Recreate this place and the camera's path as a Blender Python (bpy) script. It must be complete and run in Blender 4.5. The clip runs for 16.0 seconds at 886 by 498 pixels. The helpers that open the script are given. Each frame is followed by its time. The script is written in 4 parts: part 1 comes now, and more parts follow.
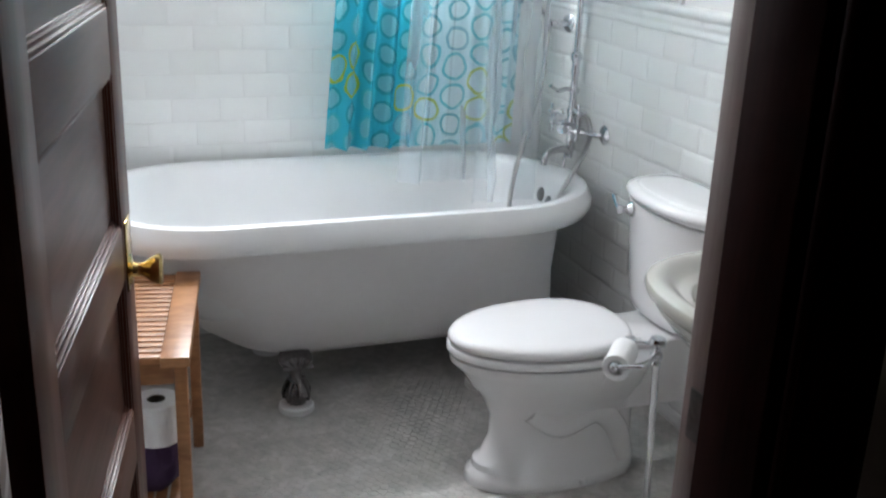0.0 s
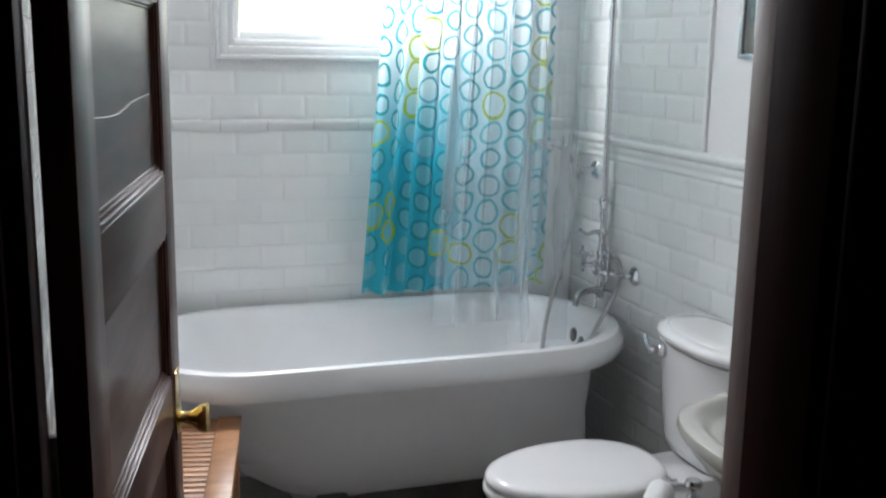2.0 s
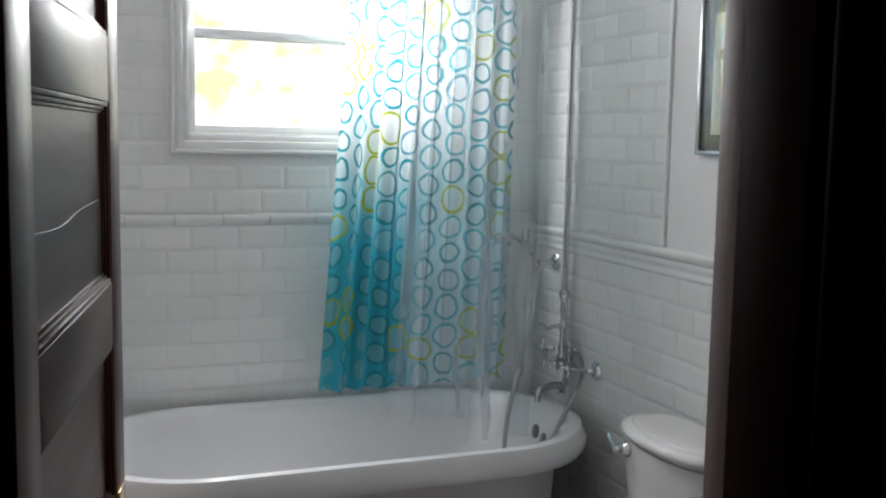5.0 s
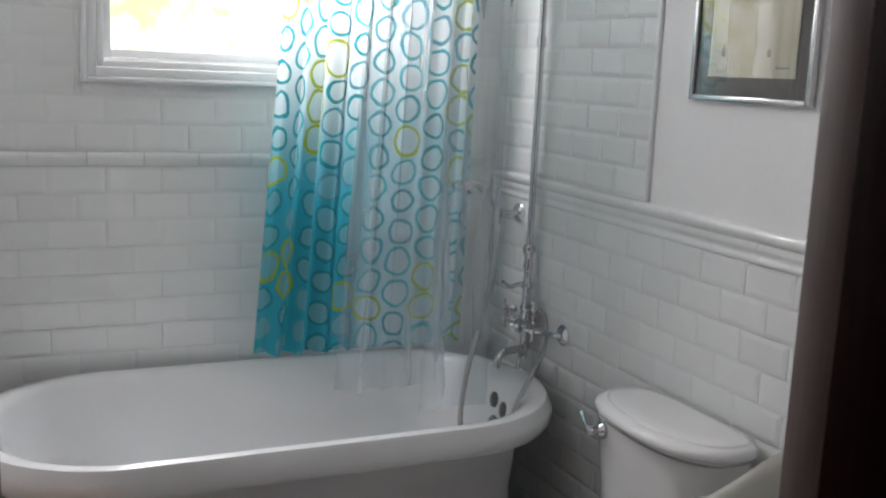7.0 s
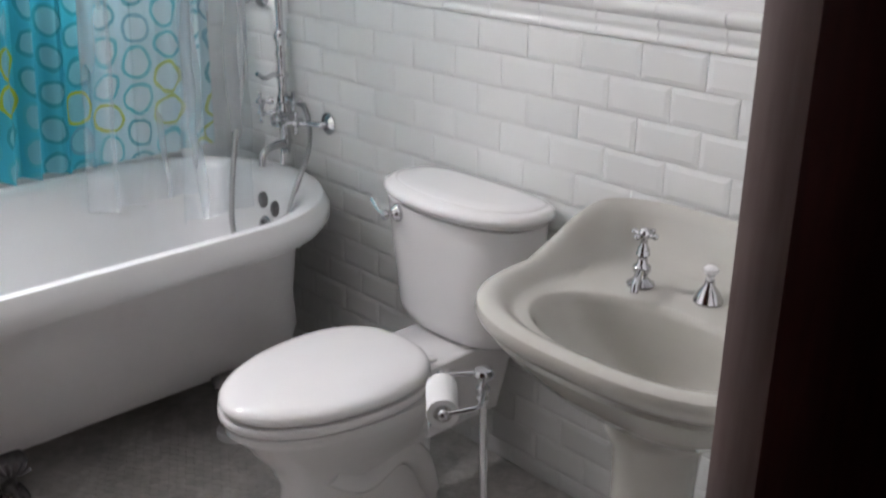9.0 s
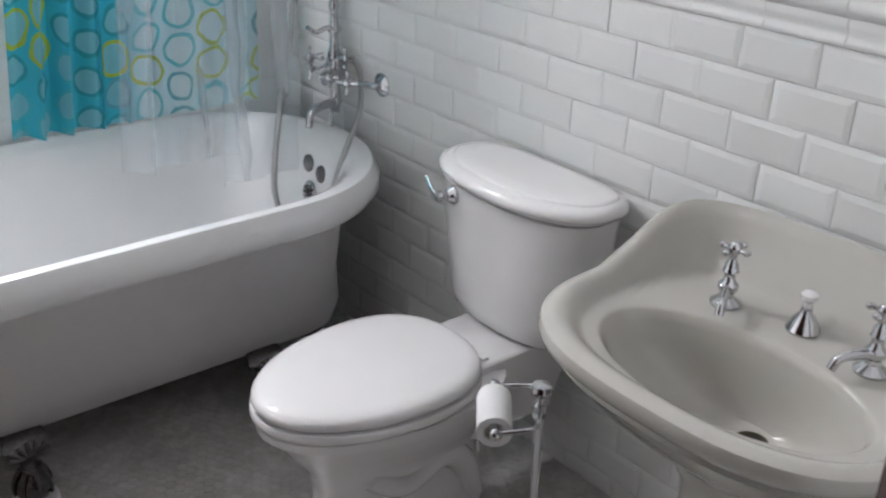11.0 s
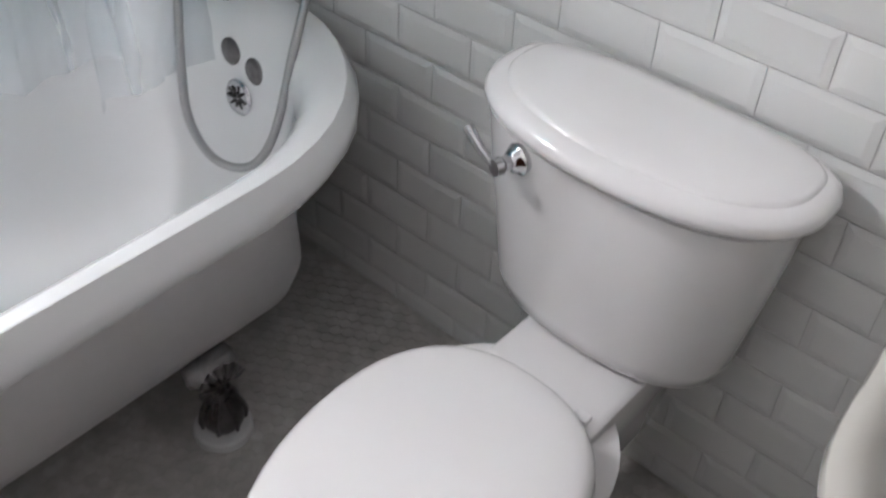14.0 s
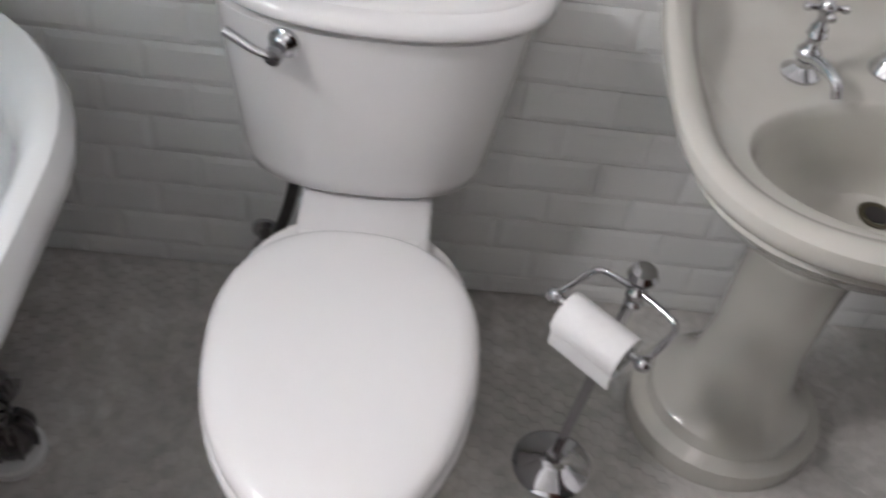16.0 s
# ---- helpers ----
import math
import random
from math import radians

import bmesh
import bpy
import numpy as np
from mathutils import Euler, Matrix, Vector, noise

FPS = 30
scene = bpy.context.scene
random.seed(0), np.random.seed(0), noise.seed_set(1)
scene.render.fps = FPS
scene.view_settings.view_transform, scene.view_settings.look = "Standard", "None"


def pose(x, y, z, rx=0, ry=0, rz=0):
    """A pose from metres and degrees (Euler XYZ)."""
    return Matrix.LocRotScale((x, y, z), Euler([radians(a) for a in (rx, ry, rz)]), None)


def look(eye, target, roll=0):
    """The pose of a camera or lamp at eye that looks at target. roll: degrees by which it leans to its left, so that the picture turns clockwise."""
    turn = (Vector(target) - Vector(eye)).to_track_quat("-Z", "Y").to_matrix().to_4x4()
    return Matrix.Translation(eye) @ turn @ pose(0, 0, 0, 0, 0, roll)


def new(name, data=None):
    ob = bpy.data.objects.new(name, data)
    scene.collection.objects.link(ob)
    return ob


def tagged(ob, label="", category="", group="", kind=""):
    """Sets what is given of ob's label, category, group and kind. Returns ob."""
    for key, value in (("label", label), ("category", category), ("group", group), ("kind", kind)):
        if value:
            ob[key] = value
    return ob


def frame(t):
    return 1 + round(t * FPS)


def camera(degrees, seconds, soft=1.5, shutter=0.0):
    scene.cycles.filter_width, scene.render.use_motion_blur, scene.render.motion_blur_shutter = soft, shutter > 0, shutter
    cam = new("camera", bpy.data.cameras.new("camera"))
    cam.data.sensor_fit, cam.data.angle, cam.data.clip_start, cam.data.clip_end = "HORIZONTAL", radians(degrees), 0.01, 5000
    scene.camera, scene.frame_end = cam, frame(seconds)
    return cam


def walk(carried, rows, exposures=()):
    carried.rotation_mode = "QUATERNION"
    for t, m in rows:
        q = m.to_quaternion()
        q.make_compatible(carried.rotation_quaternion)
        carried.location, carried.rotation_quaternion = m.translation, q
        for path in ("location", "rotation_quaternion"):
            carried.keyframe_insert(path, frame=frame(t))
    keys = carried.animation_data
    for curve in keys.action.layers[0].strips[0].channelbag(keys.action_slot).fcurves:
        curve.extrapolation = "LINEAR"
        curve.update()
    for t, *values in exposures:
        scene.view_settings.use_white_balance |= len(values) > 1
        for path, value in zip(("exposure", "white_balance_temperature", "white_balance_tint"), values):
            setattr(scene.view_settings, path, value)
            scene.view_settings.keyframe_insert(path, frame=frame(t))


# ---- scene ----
cam = camera(47.5, 16.0, soft=2.1, shutter=0.5)
PATH = [
    (0, (-1.023, -0.325, 1.441), (-0.345, 1.444, 0.8), 2.3),
    (0.5, (-1.035, -0.34, 1.462), (-0.365, 1.461, 0.908), 3.2),
    (1, (-1.038, -0.365, 1.47), (-0.393, 1.468, 0.995), 2.3),
    (1.5, (-1.046, -0.381, 1.474), (-0.372, 1.45, 1.036), 2.1),
    (2, (-1.049, -0.389, 1.485), (-0.418, 1.469, 1.1), 1.0),
    (2.5, (-1.048, -0.401, 1.509), (-0.422, 1.476, 1.222), 1.0),
    (3, (-1.016, -0.407, 1.484), (-0.368, 1.472, 1.27), 0.8),
    (5.5, (-1.037, -0.27, 1.52), (-0.271, 1.562, 1.29), 1.1),
    (6, (-1.035, -0.168, 1.521), (-0.208, 1.632, 1.241), 1.1),
    (6.5, (-1.014, -0.097, 1.525), (-0.209, 1.707, 1.214), 2.0),
    (7, (-0.943, 0.019, 1.525), (-0.118, 1.807, 1.173), 2.5),
    (7.5, (-0.939, 0.096, 1.524), (-0.059, 1.841, 1.1), 3.4),
    (8, (-0.962, 0.163, 1.503), (0.092, 1.783, 0.988), 2.5),
    (8.5, (-1.065, 0.195, 1.475), (0.203, 1.627, 0.888), -1.3),
    (9, (-1.061, 0.236, 1.469), (0.212, 1.597, 0.744), 0.4),
    (11.5, (-0.85, 0.528, 1.509), (0.239, 1.92, 0.572), 3.6),
    (12, (-0.75, 0.664, 1.471), (0.166, 2.063, 0.373), 4.1),
    (12.5, (-0.645, 0.829, 1.476), (0.202, 2.233, 0.332), 3.8),
    (13, (-0.567, 0.979, 1.464), (0.337, 2.243, 0.204), 3.9),
    (13.5, (-0.523, 1.186, 1.46), (0.517, 2.294, 0.16), 1.8),
    (14, (-0.459, 1.353, 1.452), (0.684, 2.311, 0.119), 2.9),
    (14.5, (-0.43, 1.491, 1.447), (0.859, 2.3, 0.149), 5.6),
    (15, (-0.474, 1.609, 1.45), (0.974, 1.99, 0.124), 6.5),
    (15.5, (-0.654, 1.727, 1.493), (0.749, 1.893, 0.077), 2.8),
    (16, (-0.707, 1.784, 1.477), (0.674, 1.678, 0.034), 9.0),
]
EXPOSURES = [(0, 0.40, 6300, 12.5), (0.8, 0.28, 6300, 13), (1.5, 0.08, 6300, 13), (2.5, -0.32, 6380, 13), (3.2, -0.60, 6450, 13.5), (5.4, -0.76, 6600, 15), (6.0, -0.72, 6620, 15.5), (7.0, -0.66, 6660, 16.5), (7.5, -0.54, 6680, 17), (8.0, -0.30, 6700, 18.5), (8.5, -0.16, 6700, 19), (9.0, 0.04, 6660, 18.5), (11.5, 0.00, 6500, 16.5), (12.0, 0.06, 6580, 18), (14.0, -0.02, 6620, 18), (14.6, -0.12, 6640, 18.5), (15.3, -0.08, 6640, 18), (16.0, -0.04, 6720, 18.5)]
walk(cam, [(t, look(eye, target, roll)) for t, eye, target, roll in PATH], EXPOSURES)

# ---- light ----
world = bpy.data.worlds.new("sky")
scene.world = world
world.use_nodes = True
wn = world.node_tree
sky = wn.nodes.new("ShaderNodeTexSky")
sky.sky_type = "NISHITA"
sky.sun_disc = False
sky.sun_elevation, sky.sun_rotation = radians(40), radians(200)
wn.nodes["Background"].inputs[1].default_value = 0.15
wn.links.new(sky.outputs[0], wn.nodes["Background"].inputs[0])


def area(name, m, sx, sy, watts, colour):
    d = bpy.data.lights.new(name, "AREA")
    d.shape, d.size, d.size_y, d.energy, d.color = "RECTANGLE", sx, sy, watts, colour
    ob = new(name, d)
    ob.matrix_world = m
    return ob


# daylight in the window's opening, shining into the room
area("window_daylight", look((-0.3, 3.12, 2.07), (-0.33, 2.30, 0.90)), 0.66, 0.25, 56, (0.96, 0.98, 1.0))
# weak fill added below the unseen ceiling, above the middle of the bathroom
area("ceiling_fill", look((-0.35, 1.5, 2.36), (-0.35, 1.5, 0.0)), 0.34, 0.34, 1.2, (1.0, 0.96, 0.97))


# ---- materials ----
def material(name):
    m = bpy.data.materials.new(name)
    m.use_nodes = True
    return m, m.node_tree.nodes, m.node_tree.links, m.node_tree.nodes["Principled BSDF"]


def surface(name, colour, rough=0.5, metal=0.0, grain=20.0, vary=0.08, bump=0.0, second=None, stain=3.0, coat=0.0, coords="Object", stretch=(1, 1, 1), rvar=0.08, island=0.0, spec=0.5):
    """A painted, glazed, metal or stone surface: colour varied at two scales, with fine relief."""
    m, n, l, b = material(name)
    co = n.new("ShaderNodeTexCoord")
    mp = n.new("ShaderNodeMapping")
    mp.inputs["Scale"].default_value = stretch
    l.new(co.outputs[coords], mp.inputs[0])
    fine, wide = n.new("ShaderNodeTexNoise"), n.new("ShaderNodeTexNoise")
    fine.inputs["Scale"].default_value, fine.inputs["Detail"].default_value = grain, 6
    wide.inputs["Scale"].default_value, wide.inputs["Detail"].default_value = stain, 4
    l.new(mp.outputs[0], fine.inputs[0]), l.new(mp.outputs[0], wide.inputs[0])
    mix = n.new("ShaderNodeMix")
    mix.data_type = "RGBA"
    dark = second or tuple(c * (1 - vary * 2.5) for c in colour)
    mix.inputs[6].default_value, mix.inputs[7].default_value = (*colour, 1), (*dark, 1)
    add = n.new("ShaderNodeMath")
    add.operation = "MULTIPLY_ADD"
    add.inputs[1].default_value, add.inputs[2].default_value = 0.5, 0.0
    two = n.new("ShaderNodeMath")
    two.operation = "MULTIPLY_ADD"
    two.inputs[1].default_value = 0.5
    l.new(fine.outputs[0], add.inputs[0]), l.new(wide.outputs[0], two.inputs[0]), l.new(add.outputs[0], two.inputs[2])
    ramp = n.new("ShaderNodeMapRange")
    ramp.inputs[1].default_value, ramp.inputs[2].default_value = 0.36, 0.68
    l.new(two.outputs[0], ramp.inputs[0]), l.new(ramp.outputs[0], mix.inputs[0])
    out = mix.outputs[2]
    if island:
        inf = n.new("ShaderNodeObjectInfo")
        hs = n.new("ShaderNodeHueSaturation")
        mr = n.new("ShaderNodeMapRange")
        mr.inputs[3].default_value, mr.inputs[4].default_value = 1 - island, 1 + island * 0.4
        l.new(inf.outputs["Random"], mr.inputs[0]), l.new(mr.outputs[0], hs.inputs["Value"]), l.new(out, hs.inputs["Color"])
        out = hs.outputs[0]
    l.new(out, b.inputs["Base Color"])
    rr = n.new("ShaderNodeMapRange")
    rr.inputs[3].default_value, rr.inputs[4].default_value = max(0.02, rough - rvar), rough + rvar
    l.new(wide.outputs[0], rr.inputs[0]), l.new(rr.outputs[0], b.inputs["Roughness"])
    b.inputs["Metallic"].default_value = metal
    b.inputs["Specular IOR Level"].default_value = spec
    b.inputs["Coat Weight"].default_value = coat
    b.inputs["Coat Roughness"].default_value = 0.12
    if bump:
        bp = n.new("ShaderNodeBump")
        bp.inputs["Strength"].default_value, bp.inputs["Distance"].default_value = bump, 0.002
        l.new(fine.outputs[0], bp.inputs["Height"]), l.new(bp.outputs[0], b.inputs["Normal"])
    return m


TILE = surface("white_glaze", (0.80, 0.81, 0.80), 0.13, grain=9, vary=0.015, bump=0.05, stain=2, island=0.05, rvar=0.05)
GROUT = surface("grey_grout", (0.79, 0.79, 0.785), 0.8, grain=120, vary=0.06, bump=0.4)
FLOORGROUT = surface("pale_floor_grout", (0.49, 0.475, 0.45), 0.5, grain=60, vary=0.06)
PAINT = surface("white_wall_paint", (0.80, 0.80, 0.80), 0.6, grain=60, vary=0.015, bump=0.08)
TRIMPAINT = surface("white_gloss_paint", (0.78, 0.79, 0.79), 0.32, grain=40, vary=0.02, bump=0.05)
ENAMEL = surface("white_enamel", (0.83, 0.84, 0.845), 0.07, grain=6, vary=0.01, bump=0.02, coat=0.7, rvar=0.04)
TUBPAINT = surface("white_tub_paint", (0.74, 0.73, 0.73), 0.38, grain=30, vary=0.015, bump=0.05)
CHINA = surface("white_china", (0.80, 0.79, 0.79), 0.06, grain=5, vary=0.01, coat=0.6, rvar=0.03)
SEAT = surface("white_seat_plastic", (0.80, 0.79, 0.79), 0.10, grain=8, vary=0.01, rvar=0.03)
BONE = surface("bone_china", (0.50, 0.488, 0.445), 0.09, grain=5, vary=0.015, coat=0.4, rvar=0.04)
CHROME = surface("chrome", (0.60, 0.60, 0.62), 0.09, 1.0, grain=60, vary=0.04, rvar=0.05)
PEWTER = surface("dull_silver", (0.24, 0.23, 0.23), 0.28, 1.0, grain=80, vary=0.2, bump=0.5, rvar=0.12)
BRASS = surface("polished_brass", (0.80, 0.58, 0.22), 0.14, 1.0, grain=60, vary=0.06)
HOSE = surface("ribbed_steel_hose", (0.46, 0.46, 0.46), 0.3, 1.0, grain=300, vary=0.1, bump=0.6)
DARKHOSE = surface("dark_braided_hose", (0.10, 0.095, 0.09), 0.4, 0.8, grain=300, vary=0.15, bump=0.6)
BLACK = surface("black_iron", (0.02, 0.018, 0.018), 0.6, grain=40, bump=0.3)
DARKHOLE = surface("dark_drain", (0.09, 0.08, 0.05), 0.35, 0.6, grain=60)
PAPER = surface("tissue_paper", (0.80, 0.80, 0.80), 0.9, grain=140, vary=0.02, bump=0.35)
CARD = surface("brown_card", (0.10, 0.08, 0.06), 0.9, grain=60)
PURPLE = surface("purple_cloth", (0.05, 0.02, 0.07), 0.8, grain=80, bump=0.4)
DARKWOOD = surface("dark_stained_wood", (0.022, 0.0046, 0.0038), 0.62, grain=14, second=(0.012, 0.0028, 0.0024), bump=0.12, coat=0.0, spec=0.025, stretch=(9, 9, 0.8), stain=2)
DOORWOOD = surface("brown_varnished_wood", (0.092, 0.031, 0.019), 0.36, grain=14, second=(0.058, 0.020, 0.012), bump=0.15, coat=0.05, spec=0.18, stretch=(9, 9, 0.8), stain=2)
PANELWOOD = surface("brown_varnished_panel", (0.094, 0.033, 0.020), 0.34, grain=12, second=(0.055, 0.020, 0.012), bump=0.2, coat=0.05, spec=0.18, stretch=(1, 1, 8), stain=2)
TEAK = surface("oiled_teak", (0.42, 0.20, 0.085), 0.42, grain=10, second=(0.24, 0.10, 0.04), bump=0.12, stretch=(3, 9, 9), stain=3, island=0.2)
JAMBWOOD = surface("pale_mauve_jamb", (0.29, 0.22, 0.21), 0.5, grain=14, second=(0.21, 0.15, 0.145), bump=0.1, stretch=(9, 9, 0.8), stain=2)
HALLWALL = surface("hall_plaster", (0.10, 0.07, 0.05), 0.8, grain=40, bump=0.2)
SILVER = surface("silver_frame", (0.70, 0.70, 0.70), 0.22, 1.0, grain=80)
MATBOARD = surface("dark_brown_mat", (0.045, 0.035, 0.030), 0.8, grain=100)
PRINT = surface("cream_print", (0.50, 0.47, 0.36), 0.8, grain=30, vary=0.06)
INK = surface("brown_ink", (0.16, 0.12, 0.08), 0.8, grain=40)


def glass(name, rough=0.0):
    m, n, l, b = material(name)
    b.inputs["Base Color"].default_value = (0.97, 0.99, 0.98, 1)
    b.inputs["Roughness"].default_value, b.inputs["Transmission Weight"].default_value, b.inputs["IOR"].default_value = rough, 1.0, 1.45
    return m


GLASS = glass("window_glass")
MIRROR = surface("mirror_silver", (0.85, 0.86, 0.86), 0.02, 1.0, vary=0.0, rvar=0.0)


def stone_floor():
    """Grey marble mosaic, honed, with pale and dark chips."""
    m, n, l, b = material("grey_marble")
    co = n.new("ShaderNodeTexCoord")
    inf = n.new("ShaderNodeNewGeometry")
    a, w = n.new("ShaderNodeTexNoise"), n.new("ShaderNodeTexNoise")
    a.inputs["Scale"].default_value, a.inputs["Detail"].default_value, a.inputs["Distortion"].default_value = 26, 8, 0.8
    w.inputs["Scale"].default_value, w.inputs["Detail"].default_value = 5, 5
    l.new(co.outputs["Object"], a.inputs[0]), l.new(co.outputs["Object"], w.inputs[0])
    s1 = n.new("ShaderNodeMath")
    s1.operation = "ADD"
    s2 = n.new("ShaderNodeMath")
    s2.operation = "MULTIPLY_ADD"
    s2.inputs[1].default_value = 0.16
    l.new(a.outputs[0], s1.inputs[0]), l.new(w.outputs[0], s1.inputs[1])
    l.new(inf.outputs["Random Per Island"], s2.inputs[0]), l.new(s1.outputs[0], s2.inputs[2])
    r = n.new("ShaderNodeValToRGB")
    e = r.color_ramp.elements
    e[0].position, e[0].color = 0.0, (0.40, 0.39, 0.37, 1)
    e[1].position, e[1].color = 1.0, (0.66, 0.645, 0.62, 1)
    k = e.new(0.55)
    k.color = (0.53, 0.515, 0.49, 1)
    mr = n.new("ShaderNodeMapRange")
    mr.inputs[1].default_value, mr.inputs[2].default_value = 0.72, 1.45
    l.new(s2.outputs[0], mr.inputs[0]), l.new(mr.outputs[0], r.inputs[0]), l.new(r.outputs[0], b.inputs["Base Color"])
    b.inputs["Roughness"].default_value = 0.26
    bp = n.new("ShaderNodeBump")
    bp.inputs["Strength"].default_value, bp.inputs["Distance"].default_value = 0.15, 0.001
    l.new(a.outputs[0], bp.inputs["Height"]), l.new(bp.outputs[0], b.inputs["Normal"])
    return m


MARBLE = stone_floor()


def mathnode(n, l, op, a, b=None, c=None):
    k = n.new("ShaderNodeMath")
    k.operation = op
    for i, v in enumerate((a, b, c)):
        if v is None:
            continue
        if isinstance(v, (int, float)):
            k.inputs[i].default_value = v
        else:
            l.new(v, k.inputs[i])
    return k.outputs[0]


def curtain_cloth():
    """Thin printed cloth: white above, teal below, with rows of hand-drawn rings."""
    m, n, l, b = material("ring_print_cloth")
    uv = n.new("ShaderNodeUVMap")
    wob = n.new("ShaderNodeTexNoise")
    wob.inputs["Scale"].default_value = 9
    l.new(uv.outputs[0], wob.inputs[0])
    mixv = n.new("ShaderNodeVectorMath")
    mixv.operation = "MULTIPLY_ADD"
    mixv.inputs[1].default_value = (0.045, 0.045, 0)
    l.new(wob.outputs["Color"], mixv.inputs[0]), l.new(uv.outputs[0], mixv.inputs[2])
    sep = n.new("ShaderNodeSeparateXYZ")
    l.new(mixv.outputs[0], sep.inputs[0])
    u, v = sep.outputs[0], sep.outputs[1]
    P = 0.092
    col = mathnode(n, l, "FLOOR", mathnode(n, l, "DIVIDE", u, P))
    fu = mathnode(n, l, "SUBTRACT", mathnode(n, l, "FRACT", mathnode(n, l, "DIVIDE", u, P)), 0.5)
    shift = mathnode(n, l, "MULTIPLY", mathnode(n, l, "MODULO", col, 2.0), 0.5)
    vv = mathnode(n, l, "ADD", mathnode(n, l, "DIVIDE", v, P), shift)
    row = mathnode(n, l, "FLOOR", vv)
    fv = mathnode(n, l, "SUBTRACT", mathnode(n, l, "FRACT", vv), 0.5)
    d = mathnode(n, l, "SQRT", mathnode(n, l, "ADD", mathnode(n, l, "MULTIPLY", fu, fu), mathnode(n, l, "MULTIPLY", fv, fv)))
    cell = n.new("ShaderNodeCombineXYZ")
    l.new(col, cell.inputs[0]), l.new(row, cell.inputs[1])
    rnd = n.new("ShaderNodeTexWhiteNoise")
    rnd.noise_dimensions = "2D"
    l.new(cell.outputs[0], rnd.inputs[0])
    rad = mathnode(n, l, "MULTIPLY_ADD", rnd.outputs[0], 0.13, 0.33)
    off = mathnode(n, l, "ABSOLUTE", mathnode(n, l, "SUBTRACT", d, rad))
    ring = mathnode(n, l, "LESS_THAN", off, 0.053)
    inside = mathnode(n, l, "LESS_THAN", d, rad)
    tint = n.new("ShaderNodeValToRGB")
    e = tint.color_ramp.elements
    tint.color_ramp.interpolation = "CONSTANT"
    e[0].position, e[0].color = 0.0, (0.02, 0.30, 0.36, 1)
    e[1].position, e[1].color = 0.78, (0.36, 0.46, 0.05, 1)
    k = e.new(0.40)
    k.color = (0.05, 0.42, 0.50, 1)
    k = e.new(0.66)
    k.color = (0.10, 0.34, 0.44, 1)
    l.new(rnd.outputs[0], tint.inputs[0])
    fade = n.new("ShaderNodeMapRange")
    fade.interpolation_type = "SMOOTHSTEP"
    fade.inputs[1].default_value, fade.inputs[2].default_value = 1.14, 1.62
    l.new(v, fade.inputs[0])
    ground = n.new("ShaderNodeMix")
    ground.data_type = "RGBA"
    ground.inputs[6].default_value, ground.inputs[7].default_value = (0.03, 0.42, 0.54, 1), (0.84, 0.88, 0.88, 1)
    edge = n.new("ShaderNodeMapRange")
    edge.inputs[1].default_value, edge.inputs[2].default_value = 0.44, 0.52
    l.new(u, edge.inputs[0])
    pale = mathnode(n, l, "MAXIMUM", fade.outputs[0], mathnode(n, l, "MULTIPLY", edge.outputs[0], 0.5))
    l.new(pale, ground.inputs[0])
    centre = n.new("ShaderNodeMix")
    centre.data_type = "RGBA"
    centre.inputs[6].default_value, centre.inputs[7].default_value = (0.17, 0.47, 0.54, 1), (0.84, 0.88, 0.88, 1)
    l.new(pale, centre.inputs[0])
    c1, c2 = n.new("ShaderNodeMix"), n.new("ShaderNodeMix")
    c1.data_type = c2.data_type = "RGBA"
    l.new(inside, c1.inputs[0]), l.new(ground.outputs[2], c1.inputs[6]), l.new(centre.outputs[2], c1.inputs[7])
    l.new(ring, c2.inputs[0]), l.new(c1.outputs[2], c2.inputs[6]), l.new(tint.outputs[0], c2.inputs[7])
    l.new(c2.outputs[2], b.inputs["Base Color"])
    b.inputs["Roughness"].default_value = 0.7
    tr = n.new("ShaderNodeBsdfTranslucent")
    l.new(c2.outputs[2], tr.inputs[0])
    ms = n.new("ShaderNodeMixShader")
    ms.inputs[0].default_value = 0.45
    l.new(b.outputs[0], ms.inputs[1]), l.new(tr.outputs[0], ms.inputs[2])
    l.new(ms.outputs[0], n["Material Output"].inputs[0])
    return m


CLOTH = curtain_cloth()


def clear_film():
    """Clear vinyl: mostly see-through, a little milky and shiny, with fold highlights painted as streaks."""
    m, n, l, b = material("clear_vinyl")
    b.inputs["Base Color"].default_value = (0.80, 0.86, 0.90, 1)
    b.inputs["Roughness"].default_value = 0.09
    co = n.new("ShaderNodeTexCoord")
    ns = n.new("ShaderNodeTexNoise")
    ns.inputs["Scale"].default_value = 4
    mp = n.new("ShaderNodeMapping")
    # noise drawn out upright: paler streaks stand in for highlights along the folds
    mp.inputs["Scale"].default_value = (4, 2, 0.4)
    l.new(co.outputs["Object"], mp.inputs[0]), l.new(mp.outputs[0], ns.inputs[0])
    mr = n.new("ShaderNodeMapRange")
    mr.inputs[1].default_value, mr.inputs[2].default_value = 0.30, 0.72
    mr.inputs[3].default_value, mr.inputs[4].default_value = 0.12, 0.40
    l.new(ns.outputs[0], mr.inputs[0])
    clear = n.new("ShaderNodeBsdfTransparent")
    clear.inputs[0].default_value = (0.97, 0.99, 1, 1)
    ms = n.new("ShaderNodeMixShader")
    l.new(mr.outputs[0], ms.inputs[0]), l.new(clear.outputs[0], ms.inputs[1]), l.new(b.outputs[0], ms.inputs[2])
    l.new(ms.outputs[0], n["Material Output"].inputs[0])
    return m


FILM = clear_film()


